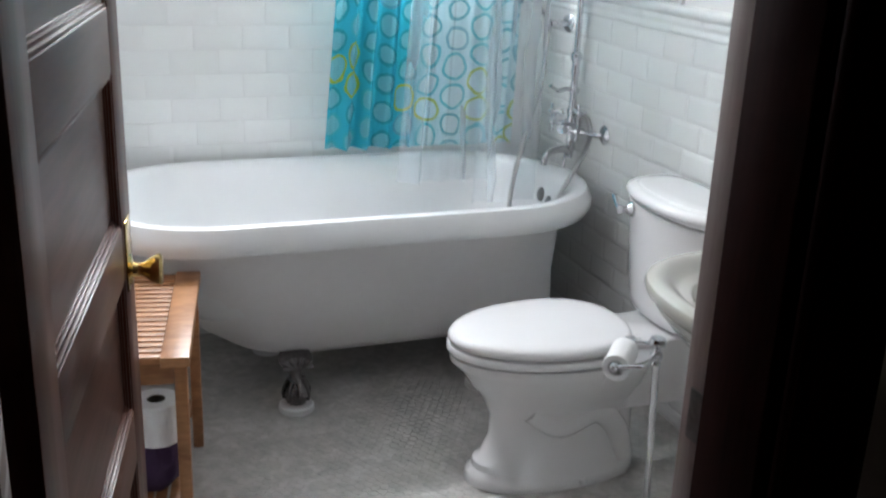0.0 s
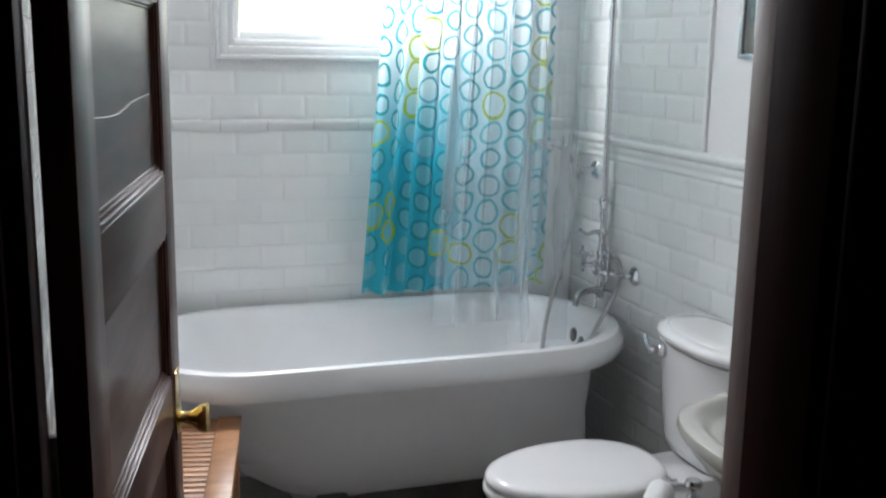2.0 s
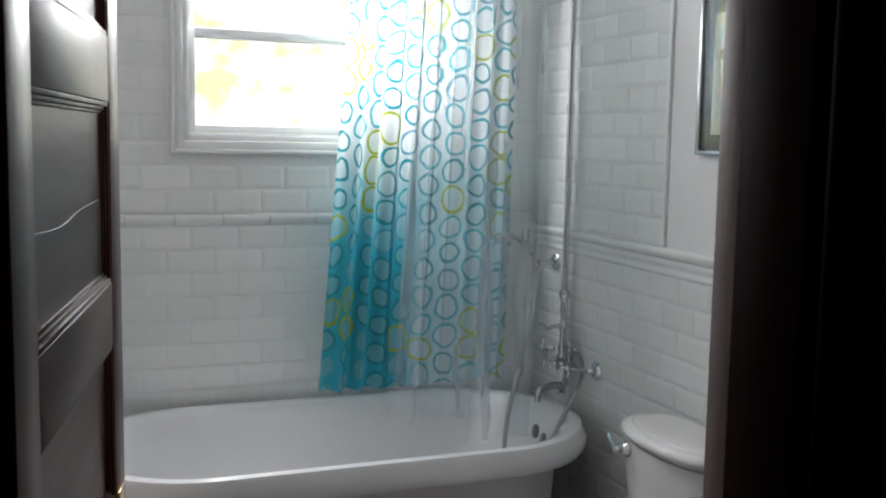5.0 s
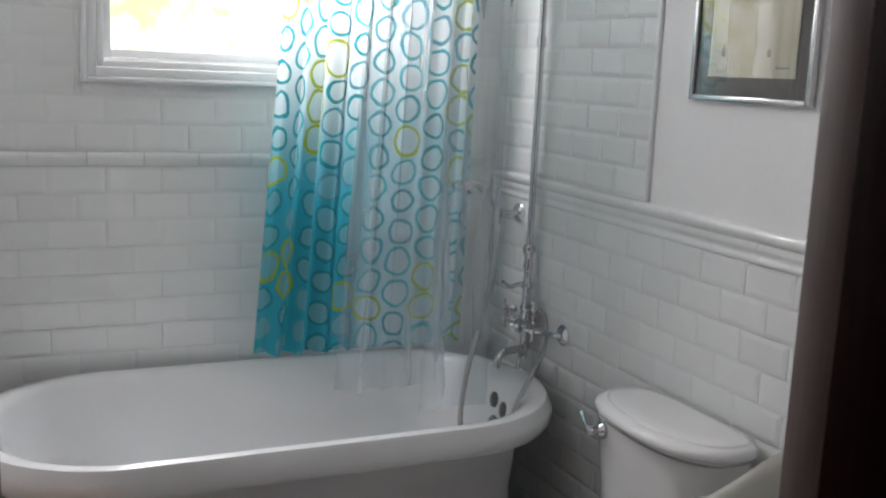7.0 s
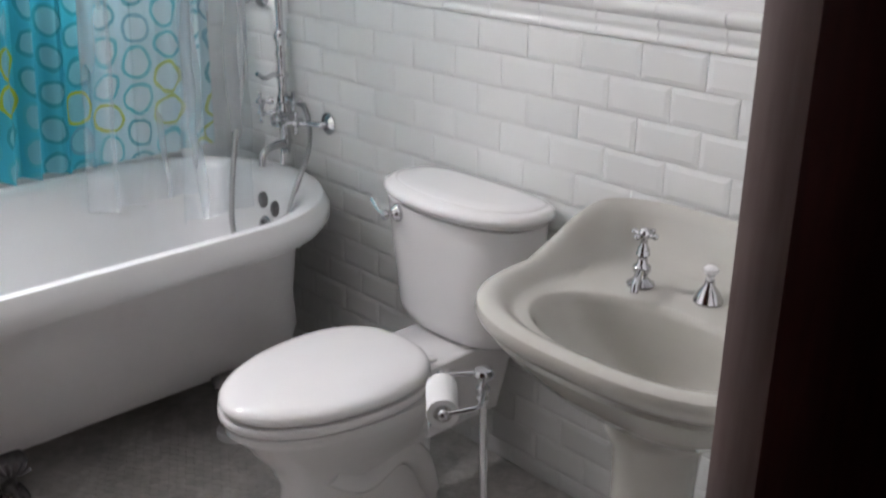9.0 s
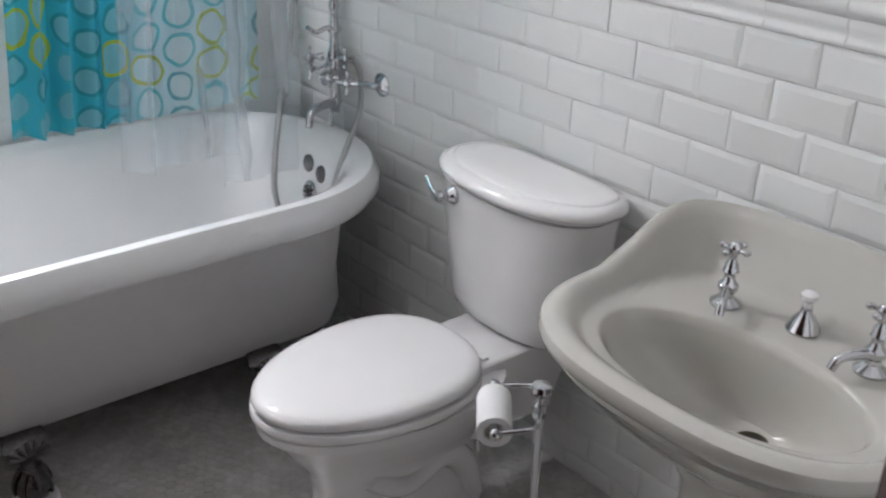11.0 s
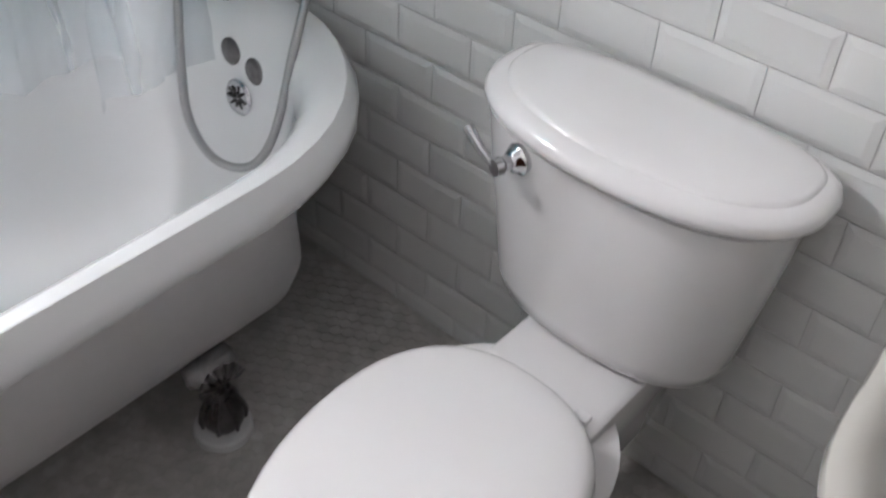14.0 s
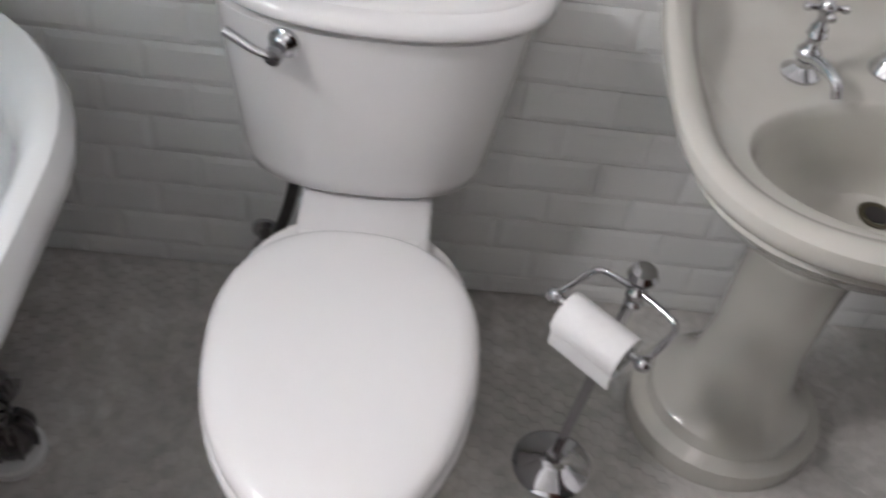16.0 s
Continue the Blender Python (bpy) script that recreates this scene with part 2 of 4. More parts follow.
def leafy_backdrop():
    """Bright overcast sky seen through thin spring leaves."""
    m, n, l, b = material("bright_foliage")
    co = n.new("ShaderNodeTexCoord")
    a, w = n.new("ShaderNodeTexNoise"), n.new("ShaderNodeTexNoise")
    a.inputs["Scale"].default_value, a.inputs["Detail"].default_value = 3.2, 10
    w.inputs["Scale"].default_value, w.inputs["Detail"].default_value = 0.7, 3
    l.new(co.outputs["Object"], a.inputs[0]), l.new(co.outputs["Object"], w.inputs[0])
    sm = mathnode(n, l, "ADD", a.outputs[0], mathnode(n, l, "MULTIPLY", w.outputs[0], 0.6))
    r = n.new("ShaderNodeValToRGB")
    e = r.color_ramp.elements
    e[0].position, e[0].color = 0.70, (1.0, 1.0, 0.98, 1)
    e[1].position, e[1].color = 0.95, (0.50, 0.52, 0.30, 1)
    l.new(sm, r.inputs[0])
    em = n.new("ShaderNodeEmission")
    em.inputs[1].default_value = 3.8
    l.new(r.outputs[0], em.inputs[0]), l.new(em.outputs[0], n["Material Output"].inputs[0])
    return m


FOLIAGE = leafy_backdrop()


# ---- mesh helpers ----
def finish(bm, name, mat, smooth=True, angle=40):
    bmesh.ops.recalc_face_normals(bm, faces=bm.faces)
    me = bpy.data.meshes.new(name)
    bm.to_mesh(me)
    bm.free()
    me.materials.append(mat)
    if smooth:
        me.shade_smooth()
        me.set_sharp_from_angle(angle=radians(angle))
    return me


def thing(name, at, label, category, group=""):
    e = new(name)
    e.empty_display_size = 0.05
    e.location = at
    return tagged(e, label, category, group)


def part(name, bm, mat, parent=None, label="", smooth=True, angle=40):
    ob = new(name, finish(bm, name, mat, smooth, angle))
    if parent:
        ob.parent = parent
        if parent.data is None:
            ob.matrix_parent_inverse = Matrix.Translation(-Vector(parent.location))
    return tagged(ob, label)


def solid(name, bm, mat, label, category="", kind="", group="", smooth=True, angle=40):
    return tagged(new(name, finish(bm, name, mat, smooth, angle)), label, category, group, kind)


def box(bm, x0, x1, y0, y1, z0, z1, bevel=0.0, m=None):
    made = bmesh.ops.create_cube(bm, size=1.0)
    vs = made["verts"]
    bmesh.ops.transform(bm, verts=vs, matrix=Matrix.Translation(((x0 + x1) / 2, (y0 + y1) / 2, (z0 + z1) / 2)) @ Matrix.Diagonal((x1 - x0, y1 - y0, z1 - z0, 1)))
    if bevel:
        es = list({e for v in vs for e in v.link_edges})
        out = bmesh.ops.bevel(bm, geom=es, offset=bevel, segments=2, affect="EDGES", profile=0.5)
        vs = list({v for f in out["faces"] for v in f.verts} | {v for v in vs if v.is_valid})
    if m:
        bmesh.ops.transform(bm, verts=vs, matrix=m)
    return bm


def B(*a, **k):
    return box(bmesh.new(), *a, **k)


def loft(bm, rings, cap0=True, cap1=True):
    """Closed rings of equally many points, skinned from first to last."""
    rows = [[bm.verts.new(p) for p in r] for r in rings]
    k = len(rows[0])
    for a, b in zip(rows, rows[1:]):
        for i in range(k):
            bm.faces.new((a[i], a[(i + 1) % k], b[(i + 1) % k], b[i]))
    if cap0:
        bm.faces.new(rows[0][::-1])
    if cap1:
        bm.faces.new(rows[-1])
    return bm


def lathe(bm, at, profile, axis=(0, 0, 1), n=24):
    """Turned shape: (radius, height) pairs along an axis."""
    q = Vector(axis).to_track_quat("Z", "Y").to_matrix().to_4x4()
    m = Matrix.Translation(at) @ q
    rings = [[m @ Vector((max(r, 0.0002) * math.cos(2 * math.pi * i / n), max(r, 0.0002) * math.sin(2 * math.pi * i / n), h)) for i in range(n)] for r, h in profile]
    return loft(bm, rings)


def L(at, profile, axis=(0, 0, 1), n=24):
    return lathe(bmesh.new(), at, profile, axis, n)


def spline(points, steps=8):
    pts = [Vector(p) for p in points]
    ext = [2 * pts[0] - pts[1]] + pts + [2 * pts[-1] - pts[-2]]
    out = []
    for i in range(1, len(ext) - 2):
        a, b, c, d = ext[i - 1 : i + 3]
        for s in range(steps):
            t = s / steps
            out.append(0.5 * (2 * b + (c - a) * t + (2 * a - 5 * b + 4 * c - d) * t * t + (3 * b - a - 3 * c + d) * t ** 3))
    return out + [pts[-1]]


def tube(bm, points, r, n=12, steps=8, smooth=True):
    """A bent tube; r is one radius or one for each end."""
    pts = spline(points, steps) if smooth else [Vector(p) for p in points]
    r0, r1 = r if isinstance(r, tuple) else (r, r)
    up = Vector((0, 0, 1))
    if abs((pts[1] - pts[0]).normalized().z) > 0.9:
        up = Vector((1, 0, 0))
    rings = []
    for i, p in enumerate(pts):
        d = (pts[min(i + 1, len(pts) - 1)] - pts[max(i - 1, 0)]).normalized()
        side = d.cross(up).normalized()
        up = side.cross(d).normalized()
        rr = r0 + (r1 - r0) * i / (len(pts) - 1)
        rings.append([p + rr * (math.cos(2 * math.pi * k / n) * side + math.sin(2 * math.pi * k / n) * up) for k in range(n)])
    return loft(bm, rings)


def T(points, r, n=12, steps=8, smooth=True):
    return tube(bmesh.new(), points, r, n, steps, smooth)


def rounded(x0, x1, y0, y1, r0, r1, z, k=10):
    """A level outline with corner radii r0 at the x0 end and r1 at the x1 end."""
    out = []
    for cx, cy, r, a in ((x1 - r1, y1 - r1, r1, 0), (x0 + r0, y1 - r0, r0, 90), (x0 + r0, y0 + r0, r0, 180), (x1 - r1, y0 + r1, r1, 270)):
        for i in range(k + 1):
            t = radians(a + 90 * i / k)
            out.append(Vector((cx + r * math.cos(t), cy + r * math.sin(t), z)))
    return out


def egg(xf, xb, yc, half, z, k=44, blunt=0.62, power=2.0):
    """A level egg outline: nose at xf, blunt back at xb."""
    out = []
    xm = xf + (xb - xf) * blunt
    for i in range(k):
        t = 2 * math.pi * i / k
        c, s = math.cos(t), math.sin(t)
        ex = 2.0 / power if c > 0 else 1.0
        x = xm + (xb - xm) * abs(c) ** ex if c > 0 else xm - (xm - xf) * abs(c)
        y = yc + half * math.copysign(abs(s) ** (2.0 / power if c > 0 else 1.0), s)
        out.append(Vector((x, y, z)))
    return out


# ---- plan ----
XR, XL, YB, YD = 0.606, -1.146, 2.986, 0.66
CEIL = 2.42
RAIL0, RAIL1 = 1.131, 1.212
BACKRAIL = 1.216
ROW, COL = 0.0772, 0.154
JR, JL = -0.296, -1.126
DOORTOP = 2.06

tagged(solid("floor", B(XL - 0.12, XR + 0.12, YD - 0.02, YB + 0.12, -0.08, -0.0012), FLOORGROUT, "grey grout bed under marble mosaic floor", kind="structure"), category="floor")
solid("floor_hall", B(-2.2, 1.2, -1.7, YD - 0.021, -0.08, 0.0), DARKWOOD, "dark wooden floor boards of the hall", "floor", "structure")
solid("ceiling", B(-2.2, 1.2, -1.7, YB + 0.2, CEIL, CEIL + 0.1), PAINT, "plain white painted ceiling", "ceiling", "structure")
wall_right = solid("wall_right", B(XR, XR + 0.14, 0.5, YB + 0.2, 0, CEIL), GROUT, "white bevelled subway tile wall with chair rail", "wall", "structure")
wall_left = solid("wall_left", B(XL - 0.14, XL, 0.5, YB + 0.2, 0, CEIL), GROUT, "white bevelled subway tile side wall", "wall", "structure")
WX0, WX1, WZ0, WZ1 = -0.654, 0.089, 1.489, 2.226
bm = bmesh.new()
box(bm, XL, WX0, YB, YB + 0.2, 0, CEIL), box(bm, WX1, XR, YB, YB + 0.2, 0, CEIL)
box(bm, WX0, WX1, YB, YB + 0.2, 0, WZ0), box(bm, WX0, WX1, YB, YB + 0.2, WZ1, CEIL)
wall_back = solid("wall_back", bm, GROUT, "white bevelled subway tile wall with a sash window", "wall", "structure")
bm = bmesh.new()
box(bm, -2.2, JL - 0.03, YD - 0.16, YD, 0, CEIL), box(bm, JR + 0.03, 1.2, YD - 0.16, YD, 0, CEIL), box(bm, JL - 0.03, JR + 0.03, YD - 0.16, YD, DOORTOP + 0.03, CEIL)
solid("wall_door", bm, PAINT, "plain painted wall around the doorway", "wall", "structure")
bm = bmesh.new()
box(bm, -2.3, -2.2, -1.8, YD, 0, CEIL), box(bm, 1.2, 1.3, -1.8, YD, 0, CEIL), box(bm, -2.2, 1.2, -1.8, -1.7, 0, CEIL)
solid("wall_hall", bm, HALLWALL, "dim brown plaster walls of the hall", "wall", "structure")
# painted plaster above the rail, between the doorway and the shower corner
solid("wall_plaster", B(0.599, XR, YD, 2.118, RAIL1 - 0.002, CEIL), PAINT, "smooth white painted plaster above the chair rail", "wall", "structure")
solid("trim_corner", B(0.590, XR, 2.119, 2.135, RAIL1, CEIL, bevel=0.004), TRIMPAINT, "white upright edge trim between plaster and tile", "trim", "structure")

# ---- doorway and door ----
def jamb(name, x, side, label):
    """A door jamb with its rebate, stop and hall casing; side: the way from the opening into the wall."""
    e = thing(name, (x, 0.58, 0), label, "door frame")
    e["kind"] = "structure"
    a = sorted((x, x + side * 0.028))
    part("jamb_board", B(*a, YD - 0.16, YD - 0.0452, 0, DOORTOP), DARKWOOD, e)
    # room-side strip of the jamb, paler mauve-brown than the other boards
    part("jamb_rebate", B(*a, YD - 0.0448, YD + 0.012, 0, DOORTOP, bevel=0.002), JAMBWOOD, e, "paler mauve-brown jamb face")
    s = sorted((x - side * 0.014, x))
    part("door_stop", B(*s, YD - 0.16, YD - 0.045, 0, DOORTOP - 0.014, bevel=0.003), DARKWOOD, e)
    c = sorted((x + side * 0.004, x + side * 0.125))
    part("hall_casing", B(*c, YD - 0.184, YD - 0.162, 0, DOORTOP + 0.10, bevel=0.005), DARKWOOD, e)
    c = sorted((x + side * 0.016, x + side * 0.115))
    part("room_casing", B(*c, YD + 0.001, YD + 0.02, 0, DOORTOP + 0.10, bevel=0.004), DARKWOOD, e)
    return e


jr = jamb("door_frame_right", JR, 1, "dark stained wooden door jamb with casing and latch plate")
part("strike_plate", B(JR - 0.0025, JR - 0.0002, YD - 0.032, YD - 0.006, 0.80, 0.87), PEWTER, jr, "worn metal latch plate")
jamb("door_frame_left", JL, -1, "dark stained wooden door jamb on the hinge side")
e = thing("door_frame_head", (-0.7, 0.58, DOORTOP), "dark stained wooden door head", "door frame")
e["kind"] = "structure"
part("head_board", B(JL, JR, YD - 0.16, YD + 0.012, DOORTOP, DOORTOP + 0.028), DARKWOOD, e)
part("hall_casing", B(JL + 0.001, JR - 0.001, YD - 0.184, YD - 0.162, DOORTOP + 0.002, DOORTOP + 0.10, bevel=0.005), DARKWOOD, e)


def door_leaf():
    """Five-panel door, built with its hinge edge along x = 0 and its visible face towards +y, then swung open."""
    W, H, TH = 0.76, 2.03, 0.035
    e = thing("door_1", (0, 0, 0), "brown varnished five-panel wooden door standing open into the bathroom", "door")
    e["kind"] = "structure"
    panels = ((0.24, 0.50), (0.60, 0.84), (0.93, 1.18), (1.28, 1.56), (1.66, 1.92))
    x0, x1 = 0.105, W - 0.105
    part("hinge_stile", B(0, x0, -TH, 0, 0.012, H, bevel=0.0025), DOORWOOD, e)
    part("lock_stile", B(x1, W, -TH, 0, 0.012, H, bevel=0.0025), DOORWOOD, e)
    z = 0.012
    for a, b in panels + ((H, H),):
        if a - z > 0.01:
            part("rail", B(x0, x1, -TH + 0.0005, -0.0006, z, min(a, H), bevel=0.001), PANELWOOD, e)
        z = b
    for a, b in panels:
        p = part("panel", B(x0, x1, -TH + 0.013, -0.010, a, b), PANELWOOD, e)
        mould = bmesh.new()
        for d, w, h in ((0.0, 0.007, 0.002), (0.007, 0.006, 0.0065), (0.013, 0.005, 0.010)):
            y0, y1 = -TH + h, -TH + 0.0135
            box(mould, x0 + d, x1 - d, y0, y1, a + d, a + d + w, bevel=0.001)
            box(mould, x0 + d, x1 - d, y0, y1, b - d - w, b - d, bevel=0.001)
            box(mould, x0 + d, x0 + d + w, y0 + 0.0003, y1, a + d, b - d, bevel=0.001)
            box(mould, x1 - d - w, x1 - d, y0 + 0.0003, y1, a + d, b - d, bevel=0.001)
        part("moulding", mould, DOORWOOD, p)
    # a thin drying crack along one panel
    part("crack", T([(x0 + 0.02, -TH + 0.0128, 1.405), (x0 + 0.2, -TH + 0.0128, 1.398), (x0 + 0.33, -TH + 0.0128, 1.408), (x1 - 0.02, -TH + 0.0128, 1.412)], 0.0011, 5), BLACK, e, "thin dark crack in the panel")
    for side, y in ((1, 0.0), (-1, -TH)):
        k = part("knob", L((W - 0.06, y, 0.842), [(0.0, 0), (0.027, 0.0), (0.028, 0.003), (0.024, 0.006), (0.013, 0.008), (0.011, 0.018), (0.0125, 0.026), (0.021, 0.036), (0.0265, 0.046), (0.027, 0.053), (0.023, 0.056), (0.0, 0.057)], (0, side, 0)), BRASS, e, "polished brass door knob")
        part("rose_plate", B(W - 0.088, W - 0.032, min(y, y + side * 0.003), max(y, y + side * 0.003), 0.812, 0.932, bevel=0.001), BRASS, k, "brass rose plate")
    for z in (0.25, 1.0, 1.78):
        part("hinge", L((-0.006, 0.004, z), [(0.0, 0), (0.006, 0.001), (0.006, 0.089), (0.0, 0.09)], n=10), PEWTER, e)
    return e


leaf = door_leaf()
leaf.matrix_world = pose(-1.109, 0.672, 0, 0, 0, 79.5)


# ---- window ----
win = thing("window_1", (-0.3, YB, 1.43), "white painted wooden double-hung sash window with bright glass", "window")
win["kind"] = "structure"
OX0, OX1, OZ0, OZ1 = -0.692, 0.127, 1.451, 2.264


def picture_frame_bars(x0, x1, z0, z1, w, y0, y1, bevel):
    bm = bmesh.new()
    box(bm, x0, x0 + w, y0, y1, z0, z1, bevel=bevel), box(bm, x1 - w, x1, y0, y1, z0, z1, bevel=bevel)
    box(bm, x0 + w, x1 - w, y0, y1, z0, z0 + w, bevel=bevel), box(bm, x0 + w, x1 - w, y0, y1, z1 - w, z1, bevel=bevel)
    return bm


part("casing_outer", picture_frame_bars(OX0, OX1, OZ0, OZ1, 0.013, YB - 0.034, YB + 0.01, 0.004), TRIMPAINT, win)
part("casing", picture_frame_bars(OX0 + 0.0135, OX1 - 0.0135, OZ0 + 0.0135, OZ1 - 0.0135, 0.026, YB - 0.024, YB + 0.01, 0.003), TRIMPAINT, win)
part("window_frame", picture_frame_bars(OX0 + 0.040, OX1 - 0.040, OZ0 + 0.040, OZ1 - 0.040, 0.020, YB - 0.012, YB + 0.16, 0.003), TRIMPAINT, win)
part("window_sill", B(OX0 + 0.0605, OX1 - 0.0605, YB + 0.0, YB + 0.19, OZ0 + 0.0595, OZ0 + 0.0655), TRIMPAINT, win)
SX0, SX1 = OX0 + 0.0605, OX1 - 0.0605
low = part("lower_sash", picture_frame_bars(SX0, SX1, OZ0 + 0.066, 1.853, 0.024, YB + 0.03, YB + 0.065, 0.003), TRIMPAINT, win)
up = part("upper_sash", picture_frame_bars(SX0, SX1, 1.822, OZ1 - 0.0605, 0.024, YB + 0.07, YB + 0.105, 0.003), TRIMPAINT, win)
for sash, z0, z1, y in ((low, OZ0 + 0.088, 1.831, YB + 0.047), (up, 1.844, OZ1 - 0.082, YB + 0.087)):
    g = part("pane", B(SX0 + 0.022, SX1 - 0.022, y, y + 0.003, z0, z1), GLASS, sash)
    g.visible_shadow = False
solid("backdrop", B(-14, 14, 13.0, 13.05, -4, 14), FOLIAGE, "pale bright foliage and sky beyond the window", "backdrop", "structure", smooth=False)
solid("ground", B(-40, 40, 3.2, 60, -1.2, -1.0), surface("lawn", (0.06, 0.10, 0.03), 0.9, grain=30, bump=0.3), "green lawn outside the window", "ground", "structure")


# ---- clawfoot tub ----
YT = 2.572


def tub_ring(x0, x1, half, z, r0, r1):
    half *= 1.075
    return rounded(x0, x1, YT - half, YT + half, min(r0, half * 0.99), r1, z)


tub = thing("bathtub", (-0.3, YT, 0), "white enamelled clawfoot tub with a rolled rim and painted outside", "bathtub")
bm = bmesh.new()
loft(bm, [tub_ring(*r) for r in (
    (-0.50, 0.33, 0.11, 0.152, 0.10, 0.06), (-0.55, 0.385, 0.155, 0.156, 0.14, 0.09), (-0.62, 0.415, 0.178, 0.178, 0.17, 0.11), (-0.71, 0.432, 0.210, 0.238, 0.2, 0.15), (-0.80, 0.436, 0.241, 0.34, 0.24, 0.22),
    (-0.88, 0.446, 0.278, 0.45, 0.28, 0.27), (-0.935, 0.454, 0.304, 0.54, 0.30, 0.315), (-0.955, 0.458, 0.314, 0.578, 0.31, 0.33))], True, False)
part("outer_shell", bm, TUBPAINT, tub)
bm = bmesh.new()
loft(bm, [tub_ring(*r) for r in (
    (-0.955, 0.458, 0.314, 0.560, 0.31, 0.33), (-0.985, 0.506, 0.333, 0.547, 0.33, 0.345), (-1.010, 0.542, 0.348, 0.550, 0.345, 0.36), (-1.024, 0.559, 0.357, 0.572, 0.355, 0.37),
    (-1.022, 0.557, 0.356, 0.600, 0.353, 0.37), (-1.005, 0.539, 0.345, 0.627, 0.342, 0.36), (-0.982, 0.512, 0.331, 0.632, 0.33, 0.345), (-0.962, 0.486, 0.318, 0.626, 0.315, 0.335),
    (-0.945, 0.462, 0.306, 0.606, 0.30, 0.32), (-0.93, 0.446, 0.298, 0.572, 0.295, 0.31), (-0.88, 0.424, 0.272, 0.45, 0.27, 0.28), (-0.80, 0.404, 0.236, 0.33, 0.23, 0.24), (-0.71, 0.380, 0.20, 0.25, 0.19, 0.19),
    (-0.62, 0.350, 0.155, 0.205, 0.15, 0.13), (-0.50, 0.29, 0.09, 0.188, 0.085, 0.06))], False, True)
basin = part("basin", bm, ENAMEL, tub, "glossy white enamel inside and rolled rim")
lean = Vector((-1, 0, 0.15)).normalized()
for n_, y, z, r in (("faucet_hole_cover", YT + 0.028, 0.547, 0.024), ("faucet_hole_cover", YT - 0.036, 0.535, 0.024)):
    part(n_, L((0.4415 - (0.55 - z) * 0.18, y, z), [(0.0, 0), (r, 0), (r, 0.002), (r * 0.9, 0.004), (0, 0.0045)], lean), PEWTER, basin, "dull metal hole cover")
o = part("overflow_plate", L((0.4270, YT - 0.002, 0.475), [(0, 0), (0.031, 0), (0.033, 0.003), (0.029, 0.007), (0.024, 0.0075), (0.0, 0.006)], lean), CHROME, basin, "chrome overflow grille")
o.parent = tub
o.matrix_parent_inverse = Matrix.Translation(-Vector(tub.location))
for k in range(8):
    a = 2 * math.pi * k / 8
    part("slot", B(-0.009, 0.009, -0.0022, 0.0022, 0.0, 0.0022, m=Matrix.Translation((0.4195, YT - 0.002 + 0.015 * math.cos(a), 0.475 + 0.015 * math.sin(a))) @ pose(0, 0, 0, 0, -90, 0) @ pose(0, 0, 0, 0, 0, math.degrees(math.atan2(math.cos(a), math.sin(a))))), BLACK, o)


def claw_foot(x, y, face):
    """A cast ball-and-claw foot on a white pad; face: the way it points, along y."""
    f = part("claw_foot", loft(bmesh.new(), [[Vector((x + rx * math.cos(t), y + face * off + ry * math.sin(t), z)) for t in [2 * math.pi * i / 24 for i in range(24)]] for rx, ry, off, z in (
        (0.016, 0.016, 0.0, 0.020), (0.028, 0.028, 0.003, 0.026), (0.036, 0.036, 0.005, 0.042), (0.038, 0.038, 0.005, 0.056), (0.034, 0.034, 0.004, 0.074), (0.024, 0.026, 0.0, 0.090), (0.019, 0.021, -0.006, 0.104), (0.019, 0.021, -0.010, 0.118), (0.025, 0.023, -0.010, 0.130), (0.040, 0.022, -0.006, 0.142), (0.052, 0.020, -0.004, 0.156), (0.050, 0.020, -0.016, 0.170), (0.040, 0.018, -0.045, 0.182), (0.024, 0.014, -0.075, 0.192))]), PEWTER, tub, "dull silver cast claw foot")
    for k in range(5):
        a = radians(-100 + 50 * k)
        d = Vector((math.sin(a), face * math.cos(a), 0))
        c = Vector((x, y + face * 0.004, 0))
        toe = T([c + d * 0.020 + Vector((0, 0, 0.106)), c + d * 0.033 + Vector((0, 0, 0.086)), c + d * 0.041 + Vector((0, 0, 0.062)), c + d * 0.039 + Vector((0, 0, 0.040))], (0.0065, 0.0035), 8, 4)
        part("claw", toe, PEWTER, f)
    for k in range(7):
        a = radians(-84 + 28 * k)
        p0, p = Vector((x + 0.010 * math.sin(a), y + face * 0.016, 0.140)), Vector((x + 0.044 * math.sin(a), y + face * (0.019 - 0.012 * math.cos(a)), 0.143 + 0.028 * math.cos(a)))
        part("shell_rib", T([p0, (p0 + p) / 2 + Vector((0, face * 0.005, 0)), p], (0.003, 0.0068), 8, 4), PEWTER, f)
    part("foot_pad", L((x, y, 0.0), [(0, 0), (0.051, 0), (0.053, 0.004), (0.052, 0.018), (0.048, 0.0215), (0, 0.0225)]), TRIMPAINT, f, "round white foot pad")


for x in (-0.447, 0.152):
    claw_foot(x, 2.352, -1)
    claw_foot(x, 2.792, 1)
# drain pipe under the faucet end
part("waste_pipe", T([(0.455, YT + 0.07, 0.47), (0.470, YT + 0.07, 0.44), (0.472, YT + 0.07, 0.34), (0.468, YT + 0.06, 0.16), (0.44, YT - 0.02, 0.11), (0.38, YT - 0.07, 0.105), (0.31, YT - 0.05, 0.11), (0.26, YT, 0.12), (0.25, YT, 0.175)], 0.018, 12), BLACK, tub, "black iron waste pipe")

